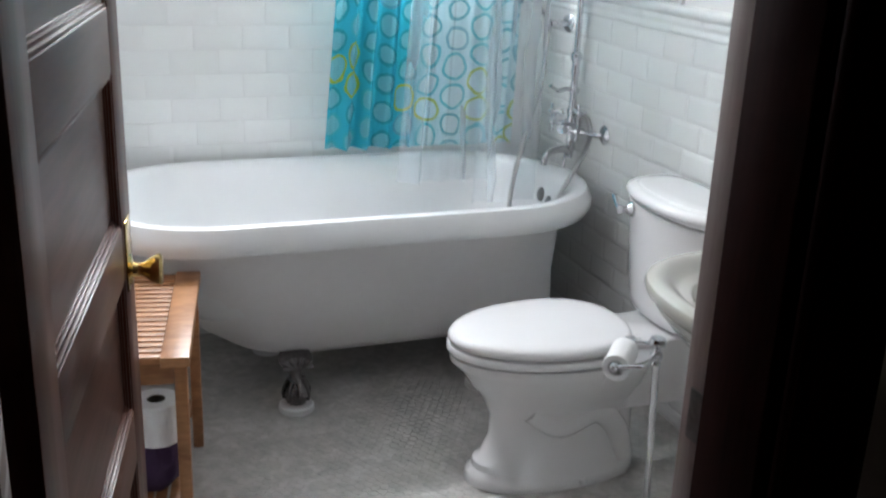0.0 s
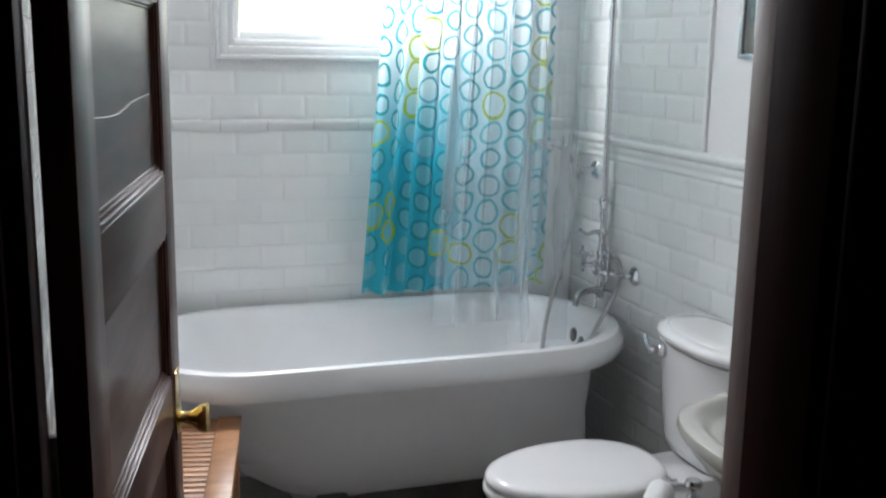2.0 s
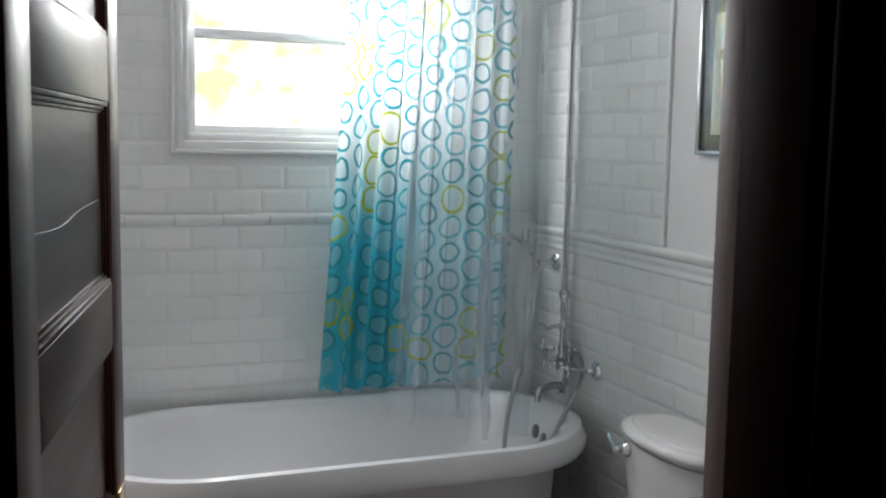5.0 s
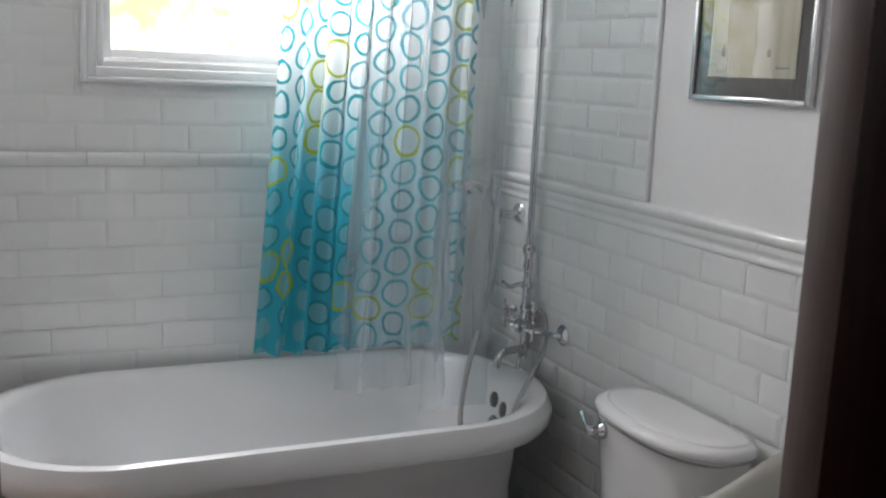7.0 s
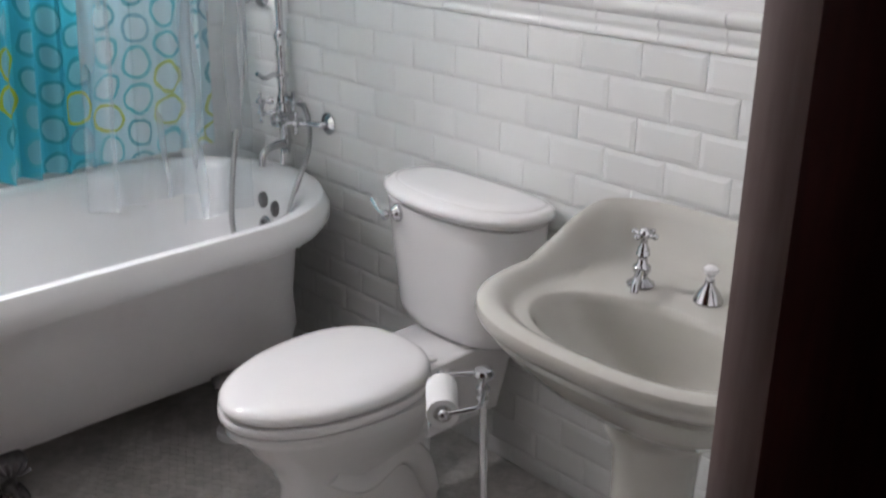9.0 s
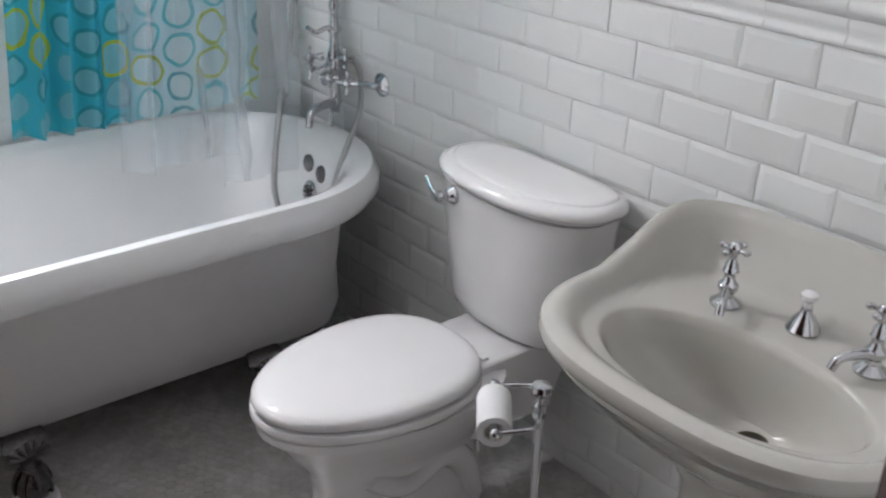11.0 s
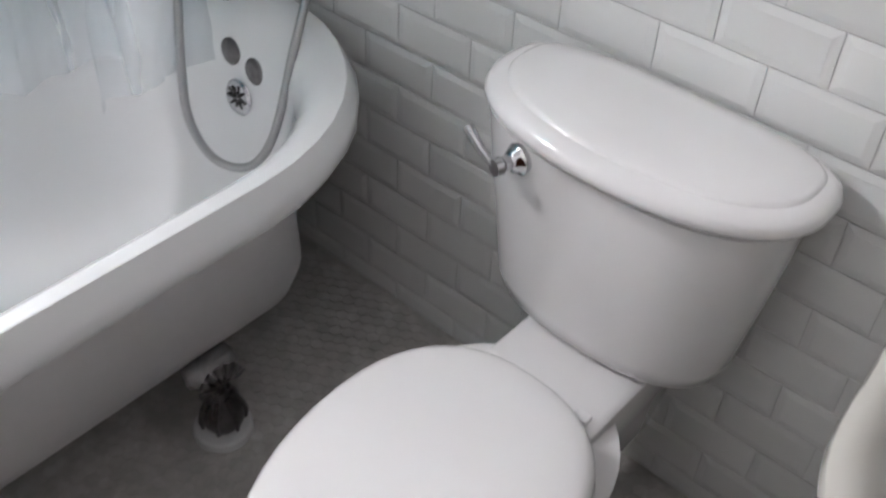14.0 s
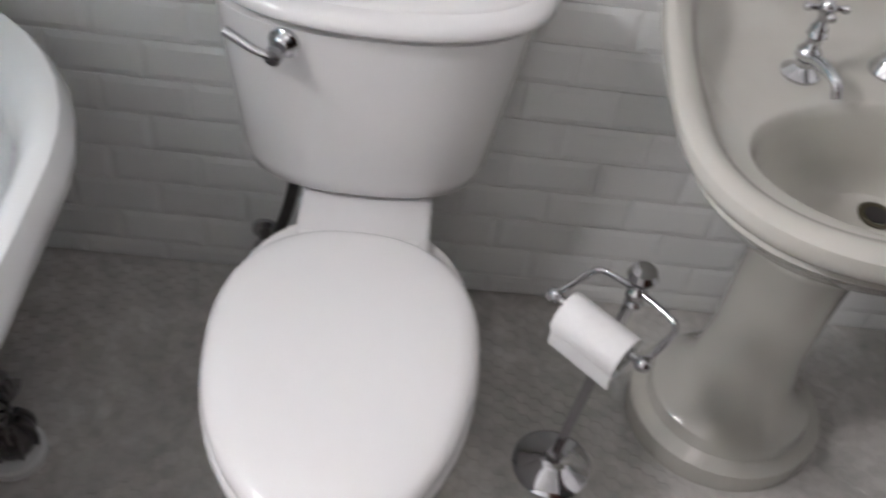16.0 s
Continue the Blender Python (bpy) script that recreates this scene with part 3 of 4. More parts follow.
# ---- shower fixture ----
fx = thing("shower_fixture", (0.545, 2.60, 0.62), "chrome exposed tub and shower fixture with porcelain-style cross handles and hose", "shower")
px, py = 0.560, 2.650
riser = part("riser_pipe", T([(px, py, 0.99), (px, py, 1.4), (px, py, 1.9), (px, py, CEIL - 0.28)], 0.0105, 14, 3), CHROME, fx)
part("joint_collar", L((px, py, 1.600), [(0.0105, 0), (0.014, 0.002), (0.014, 0.03), (0.0105, 0.032)]), CHROME, riser)
part("shower_arm", T([(px, py, CEIL - 0.285), (px - 0.03, py, CEIL - 0.22), (px - 0.14, py - 0.01, CEIL - 0.20), (px - 0.24, py - 0.02, CEIL - 0.26)], 0.0105, 12), CHROME, riser)
part("shower_head", L((px - 0.24, py - 0.02, CEIL - 0.26), [(0.012, 0), (0.018, 0.02), (0.07, 0.05), (0.075, 0.058), (0.0, 0.06)], (-0.4, 0, -1)), CHROME, riser)
part("turned_column", L((px, py, 0.80), [(0.0, 0), (0.016, 0.0), (0.018, 0.02), (0.013, 0.035), (0.012, 0.07), (0.019, 0.08), (0.019, 0.088), (0.012, 0.097), (0.0115, 0.13), (0.016, 0.145), (0.012, 0.16), (0.014, 0.18), (0.019, 0.188), (0.019, 0.204), (0.012, 0.212), (0.0, 0.213)]), CHROME, fx)
body = part("valve_body", T([(px - 0.055, py - 0.035, 0.765), (px, py - 0.01, 0.765), (px + 0.03, py + 0.02, 0.765)], 0.019, 16), CHROME, fx)
part("column_foot", L((px, py - 0.005, 0.655), [(0.0, 0.0), (0.010, 0.002), (0.012, 0.02), (0.019, 0.035), (0.015, 0.05), (0.014, 0.09), (0.022, 0.105), (0.022, 0.125), (0.016, 0.15), (0.0, 0.151)]), CHROME, body)


def cross_handle(at, axis, parent, r=0.026):
    at, axis = Vector(at), Vector(axis).normalized()
    h = part("handle", L(at, [(0, 0), (0.011, 0.0), (0.012, 0.012), (0.007, 0.02), (0.007, 0.03), (0.012, 0.036), (0.012, 0.045), (0.006, 0.052), (0.0, 0.053)], axis, 14), CHROME, parent, "chrome cross handle")
    side = axis.cross(Vector((0, 0, 1))) if abs(axis.z) < 0.9 else Vector((1, 0, 0))
    side.normalize()
    other = axis.cross(side).normalized()
    c = at + axis * 0.040
    for d in (side, -side, other, -other):
        arm_ = T([c, c + d * r * 0.6, c + d * r], (0.0035, 0.005), 8, 3)
        bmesh.ops.create_icosphere(arm_, subdivisions=2, radius=0.0065, matrix=Matrix.Translation(c + d * r))
        part("cross_arm", arm_, CHROME, h)
    return h


for y in (2.487, 2.715):
    w = part("wall_supply", T([(0.598, y, 0.766), (0.575, y, 0.766), (px + 0.005, y + (py - y) * 0.35, 0.762)], 0.0085, 12), CHROME, fx)
    part("flange", L((0.5985, y, 0.766), [(0, 0), (0.031, 0.0), (0.031, 0.003), (0.022, 0.010), (0.012, 0.014), (0.0, 0.015)], (-1, 0, 0)), CHROME, w)
    cross_handle((px - 0.005, y + (py - y) * 0.45, 0.765), (-0.7, -0.5 if y < py else 0.5, 0.1), fx)
for dx, dy, dz in ((-0.05, -0.05, 0.0), (-0.045, 0.03, 0.035), (-0.01, -0.055, 0.045)):
    cross_handle((px + dx * 0.5, py + dy * 0.5, 0.775 + dz), (dx, dy, 0.0), fx, 0.022)
sp = part("spout", T([(px, py, 0.672), (px - 0.03, py - 0.02, 0.690), (px - 0.08, py - 0.04, 0.692), (px - 0.112, py - 0.052, 0.680), (px - 0.120, py - 0.056, 0.648)], (0.013, 0.010), 14), CHROME, fx, "curved chrome tub spout")
part("diverter_lever", T([(px - 0.02, py - 0.012, 0.67), (px - 0.035, py - 0.03, 0.63), (px - 0.06, py - 0.04, 0.592)], (0.005, 0.008), 10), CHROME, sp)
part("hose_cradle", T([(px, py, 0.88), (px - 0.03, py - 0.01, 0.892), (px - 0.07, py - 0.02, 0.888), (px - 0.10, py - 0.025, 0.905)], (0.008, 0.006), 10), CHROME, fx)
part("hose", T([(px + 0.012, py - 0.05, 0.812), (px + 0.030, py - 0.06, 0.795), (px + 0.028, py - 0.085, 0.745), (0.515, 2.475, 0.70), (0.432, 2.43, 0.61), (0.378, 2.425, 0.49), (0.350, 2.46, 0.425), (0.318, 2.51, 0.43), (0.303, 2.545, 0.50), (0.318, 2.565, 0.60), (0.362, 2.61, 0.70), (0.405, 2.655, 0.78), (0.45, 2.69, 0.87), (0.488, 2.735, 0.98), (0.508, 2.765, 1.058)], 0.0075, 12, 8), HOSE, fx, "ribbed steel shower hose")
br = part("wall_bracket", L((0.5985, 2.790, 1.088), [(0, 0), (0.029, 0), (0.030, 0.004), (0.022, 0.010), (0.010, 0.014), (0.009, 0.06), (0.014, 0.066), (0.014, 0.088), (0.0, 0.09)], (-1, -0.25, 0.0)), CHROME, fx, "chrome hand shower wall bracket")
hs = part("hand_shower", T([(0.511, 2.768, 1.058), (0.503, 2.763, 1.10), (0.46, 2.748, 1.145), (0.42, 2.735, 1.18), (0.37, 2.72, 1.195)], (0.009, 0.011), 12), CHROME, fx)
part("spray_face", L((0.36, 2.718, 1.193), [(0, 0), (0.022, 0.0), (0.034, 0.014), (0.035, 0.022), (0.0, 0.024)], (-0.5, -0.2, -1)), CHROME, hs)

# ---- curtains ----
def hanging(name, x0, x1, y, z0, z1, folds, depth, mat, parent, seed, slant=0.0, cols=120, rows=40, spread=0.0, crumple=0.0):
    """Cloth hanging in folds; the pattern's coordinates run along the cloth."""
    rng = random.Random(seed)
    ph = [rng.uniform(0, 6.28) for _ in range(4)]
    bm = bmesh.new()
    uvl = bm.loops.layers.uv.new("UVMap")
    grid, arc = [], []
    for r in range(rows + 1):
        t = r / rows
        z = z1 + (z0 - z1) * t
        line, s, last = [], 0.0, None
        sl = []
        for c in range(cols + 1):
            u = c / cols
            w = u * folds * 2 * math.pi
            amp = depth * (0.55 + 0.45 * math.sin(u * 5 + ph[0])) * (0.55 + 0.45 * t)
            dy = amp * (math.sin(w + 0.6 * math.sin(w * 0.37 + ph[1]) + 0.5 * t) + 0.35 * math.sin(2.3 * w + ph[2]))
            dx = 0.012 * math.sin(w * 1.1 + ph[3]) * (1 - 0.3 * t)
            if crumple:
                k = max(0.0, t - 0.55) / 0.45
                q = noise.noise_vector(Vector((u * 9, t * 22, seed)))
                dy += crumple * k * (q.x + 0.5 * math.sin(30 * t + 5 * u))
                dx += crumple * k * 0.5 * q.y
            xa, xb = x0 + slant * t - spread * t * t, x1 + slant * 0.25 * t
            p = Vector((xa + (xb - xa) * u + dx, y + dy, z))
            if last is not None:
                s += math.hypot(p.x - last.x, p.y - last.y)
            last = p
            line.append(bm.verts.new(p))
            sl.append(s)
        grid.append(line)
        arc.append(sl)
    for r in range(rows):
        for c in range(cols):
            f = bm.faces.new((grid[r][c], grid[r][c + 1], grid[r + 1][c + 1], grid[r + 1][c]))
            for lp, (a, b) in zip(f.loops, ((r, c), (r, c + 1), (r + 1, c + 1), (r + 1, c))):
                lp[uvl].uv = (arc[rows // 2][b], grid[a][b].co.z)
    return part(name, bm, mat, parent)


cur = thing("shower_curtain", (0.05, 2.80, 2.02), "teal and white cloth shower curtain printed with rings, drawn aside", "curtain")
cl = hanging("cloth", -0.148, 0.425, 2.775, 0.688, 2.05, 8.5, 0.030, CLOTH, cur, 3, slant=-0.10, cols=170)
lin = thing("shower_curtain_liner", (0.2, 2.62, 2.02), "clear vinyl shower curtain liner hanging into the tub", "curtain")
hanging("film", 0.05, 0.31, 2.65, 0.598, 2.05, 4.0, 0.026, FILM, lin, 8, slant=-0.09, rows=90, crumple=0.010)
hanging("film_edge", 0.29, 0.45, 2.64, 0.52, 2.05, 1.5, 0.020, FILM, lin, 21, slant=-0.09, cols=60, rows=90, crumple=0.014)
rod = thing("curtain_rod", (0.1, 2.7, 2.07), "chrome curtain rod held from the wall above the tub", "curtain rod")
part("rod", T([(XR - 0.008, 2.72, 2.075), (0.2, 2.72, 2.075), (-0.6, 2.72, 2.075), (XL + 0.008, 2.72, 2.075)], 0.0125, 12, 3), CHROME, rod)

# ---- toilet ----
TY = 1.831
toilet = thing("toilet", (0.15, TY, 0), "white china two-piece toilet with closed lid", "toilet")
bm = bmesh.new()
loft(bm, [egg(*r, blunt=bl, power=pw) for r, bl, pw in (
    ((-0.105, 0.38, TY, 0.118, 0.0), 0.45, 2.6), ((-0.108, 0.382, TY, 0.121, 0.012), 0.45, 2.6), ((-0.104, 0.38, TY, 0.118, 0.03), 0.45, 2.6), ((-0.088, 0.375, TY, 0.107, 0.042), 0.45, 2.6), ((-0.086, 0.374, TY, 0.105, 0.06), 0.45, 2.6), ((-0.066, 0.37, TY, 0.094, 0.075), 0.45, 2.6),
    ((-0.045, 0.37, TY, 0.088, 0.13), 0.47, 2.5), ((-0.045, 0.37, TY, 0.092, 0.19), 0.5, 2.4), ((-0.070, 0.38, TY, 0.118, 0.245), 0.55, 2.3), ((-0.110, 0.39, TY, 0.150, 0.295), 0.58, 2.3), ((-0.138, 0.395, TY, 0.170, 0.335), 0.6, 2.3), ((-0.160, 0.40, TY, 0.178, 0.355), 0.6, 2.3), ((-0.161, 0.40, TY, 0.179, 0.370), 0.6, 2.3), ((-0.12, 0.38, TY, 0.15, 0.377), 0.6, 2.3))])
bowl = part("bowl", bm, CHINA, toilet)
# deck between the bowl and the tank
part("deck", loft(bmesh.new(), [rounded(a, b, TY - 0.006 - h, TY - 0.006 + h, 0.02, 0.02, z, 5) for a, b, h, z in ((0.30, 0.55, 0.080, 0.20), (0.28, 0.57, 0.092, 0.30), (0.26, 0.575, 0.101, 0.36), (0.262, 0.572, 0.100, 0.392), (0.27, 0.565, 0.095, 0.397))]), CHINA, bowl)
part("trapway", T([(0.04, TY - 0.060, 0.22), (0.12, TY - 0.072, 0.17), (0.22, TY - 0.074, 0.20), (0.29, TY - 0.068, 0.14), (0.32, TY - 0.064, 0.05)], 0.034, 14), CHINA, bowl)


def seat_rings(rows):
    return loft(bmesh.new(), [egg(-0.166 + g, 0.318 - g * 0.6, TY, 0.182 - g, z, blunt=0.60, power=2.35) for g, z in rows])


seat = part("seat", seat_rings(((0.016, 0.3785), (0.000, 0.381), (-0.003, 0.385), (-0.003, 0.395), (0.000, 0.400), (0.018, 0.403))), SEAT, toilet)
lid = part("seat_lid", seat_rings(((0.018, 0.4060), (0.003, 0.4075), (0.0, 0.413), (0.001, 0.420), (0.006, 0.427), (0.016, 0.432), (0.034, 0.4348), (0.07, 0.436), (0.12, 0.4365))), SEAT, toilet)
for s in (-1, 1):
    part("hinge_cap", B(0.314, 0.332, TY + s * 0.078 - 0.012, TY + s * 0.078 + 0.012, 0.3955, 0.404, bevel=0.003), SEAT, seat)
    part("bolt_cap", L((0.02 + 0.16, TY - s * 0.112, 0.012), [(0, 0), (0.014, 0), (0.012, 0.012), (0, 0.015)]), CHINA, bowl)


def tank_ring(xf, xb, half, z, yc=TY + 0.006, pf=2.5, pb=4.5, n=56):
    """Tank outline: bowed front at xf, flatter back at xb, rounded ends."""
    out, xm = [], xf + (xb - xf) * 0.6
    for i in range(n):
        a = 2 * math.pi * i / n
        c, s = math.cos(a), math.sin(a)
        p = pb if c > 0 else pf
        out.append(Vector((xm + (xb - xm if c > 0 else xm - xf) * math.copysign(abs(c) ** (2 / p), c), yc + half * math.copysign(abs(s) ** (2 / p), s), z)))
    return out


tank = part("tank", loft(bmesh.new(), [tank_ring(*r) for r in (
    (0.450, 0.560, 0.13, 0.393), (0.424, 0.575, 0.162, 0.397), (0.409, 0.581, 0.181, 0.410), (0.403, 0.583, 0.191, 0.44), (0.399, 0.585, 0.202, 0.53), (0.390, 0.586, 0.214, 0.62), (0.386, 0.586, 0.222, 0.695), (0.386, 0.586, 0.223, 0.708), (0.42, 0.57, 0.18, 0.712))]), CHINA, toilet)
part("tank_lid", loft(bmesh.new(), [tank_ring(*r, TY - 0.003, 2.25, 3.4) for r in (
    (0.40, 0.58, 0.205, 0.7122), (0.385, 0.588, 0.221, 0.7135), (0.381, 0.590, 0.225, 0.717), (0.380, 0.591, 0.227, 0.7225), (0.369, 0.592, 0.236, 0.7255), (0.365, 0.593, 0.240, 0.731), (0.365, 0.593, 0.240, 0.738), (0.371, 0.592, 0.235, 0.7465), (0.385, 0.589, 0.223, 0.7510), (0.394, 0.585, 0.215, 0.7518), (0.3965, 0.5835, 0.2125, 0.7548), (0.402, 0.581, 0.207, 0.7568), (0.44, 0.56, 0.16, 0.7580))]), CHINA, tank)
lev = part("flush_lever", L((0.3935, 1.948, 0.687), [(0, -0.01), (0.020, -0.006), (0.022, 0.0), (0.0215, 0.004), (0.017, 0.008), (0.015, 0.014), (0.0105, 0.017), (0.010, 0.026), (0.013, 0.030), (0.012, 0.040), (0.0, 0.042)], (-1, 0.30, 0)), CHROME, tank, "chrome flush lever")
lev.parent = toilet
lev.matrix_parent_inverse = Matrix.Translation(-Vector(toilet.location))
part("lever_arm", T([(0.359, 1.959, 0.687), (0.364, 1.983, 0.692), (0.372, 2.006, 0.700), (0.378, 2.022, 0.706)], (0.0055, 0.0078), 10), CHROME, lev)
part("water_pipe", T([(0.50, 1.940, 0.405), (0.50, 1.950, 0.33), (0.50, 1.964, 0.26), (0.505, 1.985, 0.19), (0.54, 2.01, 0.13), (0.60, 2.015, 0.12)], 0.010, 12), DARKHOSE, toilet, "dark braided water hose")
part("stop_valve", L((0.598, 2.015, 0.12), [(0, 0), (0.026, 0), (0.024, 0.006), (0.010, 0.010), (0.010, 0.04), (0.016, 0.045), (0.016, 0.06), (0, 0.062)], (-1, 0, 0)), CHROME, toilet)

# ---- pedestal sink ----
SY, PY = 1.130, 1.160
sink = thing("pedestal_sink", (0.34, SY, 0), "bone coloured china pedestal sink with a raised scooped back", "sink")


def sink_loop(xf, xb, half, z, lift=0.0, xm=0.30, pf=2.7, pb=4.2, k=72):
    """Level outline with a bowed front and a squared back, raised towards the wall into scooped sides."""
    out = []
    for i in range(k):
        a = 2 * math.pi * i / k
        c, s = math.cos(a), math.sin(a)
        p = pb if c > 0 else pf
        x = xm + (xb - xm if c > 0 else xm - xf) * math.copysign(abs(c) ** (2 / p), c)
        t = min(1.0, max(0.0, (x - 0.29) / 0.24))
        out.append(Vector((x, SY + half * (1 + 0.06 * t) * math.copysign(abs(s) ** (2 / p), s), z + lift * t * t * (3 - 2 * t))))
    return out


def bowl_loop(xc, rx, ry, z, k=72):
    return [Vector((xc + rx * math.cos(2 * math.pi * i / k), SY + ry * math.sin(2 * math.pi * i / k), z)) for i in range(k)]


basin2 = part("basin", loft(bmesh.new(), [sink_loop(*r) for r in (
    (0.205, 0.55, 0.130, 0.545), (0.155, 0.565, 0.190, 0.575), (0.105, 0.575, 0.248, 0.622), (0.070, 0.58, 0.283, 0.662, 0.01), (0.054, 0.582, 0.298, 0.682, 0.015), (0.058, 0.582, 0.295, 0.689, 0.015), (0.043, 0.583, 0.308, 0.700, 0.03), (0.030, 0.585, 0.320, 0.714, 0.055),
    (0.026, 0.586, 0.325, 0.728, 0.068), (0.030, 0.586, 0.322, 0.740, 0.076), (0.041, 0.584, 0.312, 0.7465, 0.078), (0.056, 0.577, 0.299, 0.7455, 0.075), (0.070, 0.566, 0.288, 0.739, 0.062), (0.080, 0.552, 0.280, 0.731, 0.042), (0.088, 0.535, 0.274, 0.724, 0.022), (0.095, 0.515, 0.268, 0.7185, 0.007), (0.101, 0.500, 0.263, 0.7160, 0.0))] + [bowl_loop(*r) for r in (
    (0.238, 0.136, 0.232, 0.7145), (0.238, 0.130, 0.226, 0.710), (0.240, 0.123, 0.218, 0.694), (0.247, 0.115, 0.202, 0.660), (0.262, 0.101, 0.168, 0.615), (0.284, 0.080, 0.122, 0.582), (0.304, 0.054, 0.072, 0.564), (0.316, 0.03, 0.035, 0.5595))]), BONE, sink)
part("drain", L((0.318, SY - 0.016, 0.5600), [(0, 0), (0.026, 0), (0.027, 0.003), (0.022, 0.005), (0.015, 0.001), (0.0, 0.001)]), DARKHOLE, basin2, "dark tarnished metal drain")
part("drain_hole", L((0.318, SY - 0.016, 0.5622), [(0, 0), (0.017, 0), (0.017, 0.0012), (0, 0.0013)]), BLACK, basin2)
ped = part("pedestal", loft(bmesh.new(), [[Vector((0.36 + rx * math.cos(t), PY + ry * math.sin(t), z)) for t in [2 * math.pi * i / 32 for i in range(32)]] for rx, ry, z in (
    (0.158, 0.172, 0.0), (0.161, 0.175, 0.02), (0.158, 0.172, 0.045), (0.134, 0.146, 0.058), (0.130, 0.141, 0.085), (0.108, 0.114, 0.105), (0.088, 0.088, 0.16), (0.080, 0.080, 0.25), (0.080, 0.080, 0.36), (0.086, 0.086, 0.44), (0.100, 0.100, 0.465), (0.104, 0.104, 0.482), (0.096, 0.096, 0.50), (0.110, 0.110, 0.53), (0.13, 0.12, 0.5455))]), BONE, sink)


def tap(y, handed):
    """A basin tap: base, stem, cross head and short spout."""
    at = Vector((0.412, y, 0.7155))
    e = thing("basin_tap", at, "small chrome basin tap with cross handle", "tap", "pair of basin taps")
    b = part("body", L(at, [(0, 0), (0.026, 0), (0.027, 0.005), (0.019, 0.011), (0.013, 0.016), (0.012, 0.024), (0.017, 0.030), (0.017, 0.038), (0.010, 0.046), (0.009, 0.058), (0.014, 0.063), (0.012, 0.070), (0.007, 0.076), (0.0, 0.077)]), CHROME, e)
    dy = -0.5 * handed
    part("spout", T([at + Vector((0, 0, 0.030)), at + Vector((-0.025, 0.025 * dy, 0.034)), at + Vector((-0.052, 0.052 * dy, 0.030)), at + Vector((-0.063, 0.063 * dy, 0.012))], (0.009, 0.0075), 12), CHROME, e)
    cross_handle(at + Vector((0, 0, 0.062)), (0.05, 0.02, 1), e, 0.024)
    return e


tap(1.262, 1)
tap(0.998, -1)
knob = thing("drain_knob", (0.440, 1.132, 0.7158), "small tarnished chrome drain pull knob behind the bowl", "knob")
part("cone", L((0.440, 1.132, 0.7155), [(0, 0), (0.027, 0), (0.028, 0.004), (0.019, 0.022), (0.010, 0.034), (0.009, 0.044), (0.0, 0.045)]), CHROME, knob)
part("pull", L((0.440, 1.132, 0.7595), [(0.006, 0), (0.006, 0.008), (0.013, 0.014), (0.014, 0.022), (0.008, 0.028), (0.0, 0.029)]), CHINA, knob)
# waste pipe and wall supply behind the pedestal
trap = part("waste_pipe", T([(0.45, PY + 0.03, 0.54), (0.47, PY + 0.05, 0.46), (0.53, PY + 0.05, 0.44), (0.60, PY + 0.05, 0.44)], 0.016, 12), CHROME, sink)

# ---- toilet paper stand ----
st = thing("toilet_paper_stand", (0.222, 1.472, 0), "chrome free-standing toilet paper holder with a slim roll", "paper holder")
bx, by = 0.222, 1.472
part("base", L((bx, by, 0), [(0, 0), (0.066, 0), (0.068, 0.006), (0.060, 0.013), (0.040, 0.018), (0.030, 0.026), (0.016, 0.030), (0.013, 0.045), (0, 0.046)]), CHROME, st)
part("pole", T([(bx, by, 0.03), (bx - 0.018, by - 0.010, 0.28), (bx - 0.036, by - 0.021, 0.51)], 0.0085, 14, 4), CHROME, st)
tx, ty = bx - 0.036, by - 0.021
part("finial", L((tx, ty, 0.473), [(0, 0), (0.012, 0), (0.013, 0.006), (0.009, 0.012), (0.014, 0.020), (0.014, 0.030), (0.008, 0.036), (0.007, 0.044), (0.018, 0.052), (0.021, 0.060), (0.017, 0.069), (0.0, 0.073)]), CHROME, st)
near, far = Vector((0.078, 1.450, 0.484)), Vector((0.175, 1.560, 0.489))
arm = part("arm", T([near, (0.114, 1.414, 0.497), (0.129, 1.406, 0.501), (0.144, 1.413, 0.503), (tx, ty, 0.503), (0.209, 1.482, 0.503), (0.218, 1.498, 0.501), (0.212, 1.514, 0.498), far], 0.0045, 10, 8), CHROME, st)
for p in (near, far):
    bm = bmesh.new()
    bmesh.ops.create_uvsphere(bm, u_segments=16, v_segments=10, radius=0.0115, matrix=Matrix.Translation(p))
    part("ball_end", bm, CHROME, arm)
ax = (far - near).normalized()
part("spindle", L(near, [(0, 0), (0.006, 0), (0.006, (far - near).length), (0, (far - near).length)], ax, 12), CHROME, arm)
ro = thing("toilet_roll", near + ax * 0.022 - Vector((0, 0, 0.014)), "nearly used white toilet paper roll on the chrome holder", "toilet paper")
o = near + ax * 0.022 - Vector((0, 0, 0.0125))
part("paper", L(o, [(0.0195, 0.001), (0.0315, 0.0), (0.032, 0.002), (0.032, 0.101), (0.0315, 0.103), (0.0195, 0.102), (0.0195, 0.001)], ax, 28), PAPER, ro)
part("core", L(o, [(0.0175, 0.001), (0.0193, 0.001), (0.0193, 0.102), (0.0175, 0.102), (0.0175, 0.001)], ax, 24), CARD, ro)
sheet = bmesh.new()
side = ax.cross(Vector((0, 0, 1))).normalized()
pts = [(0.0, 0.0), (0.005, -0.018), (0.004, -0.035), (0.007, -0.046)]
va = [sheet.verts.new(o + ax * 0.001 - side * (0.0322 - d) + Vector((0, 0, h))) for d, h in pts]
vb = [sheet.verts.new(o + ax * 0.102 - side * (0.0322 - d) + Vector((0, 0, h))) for d, h in pts]
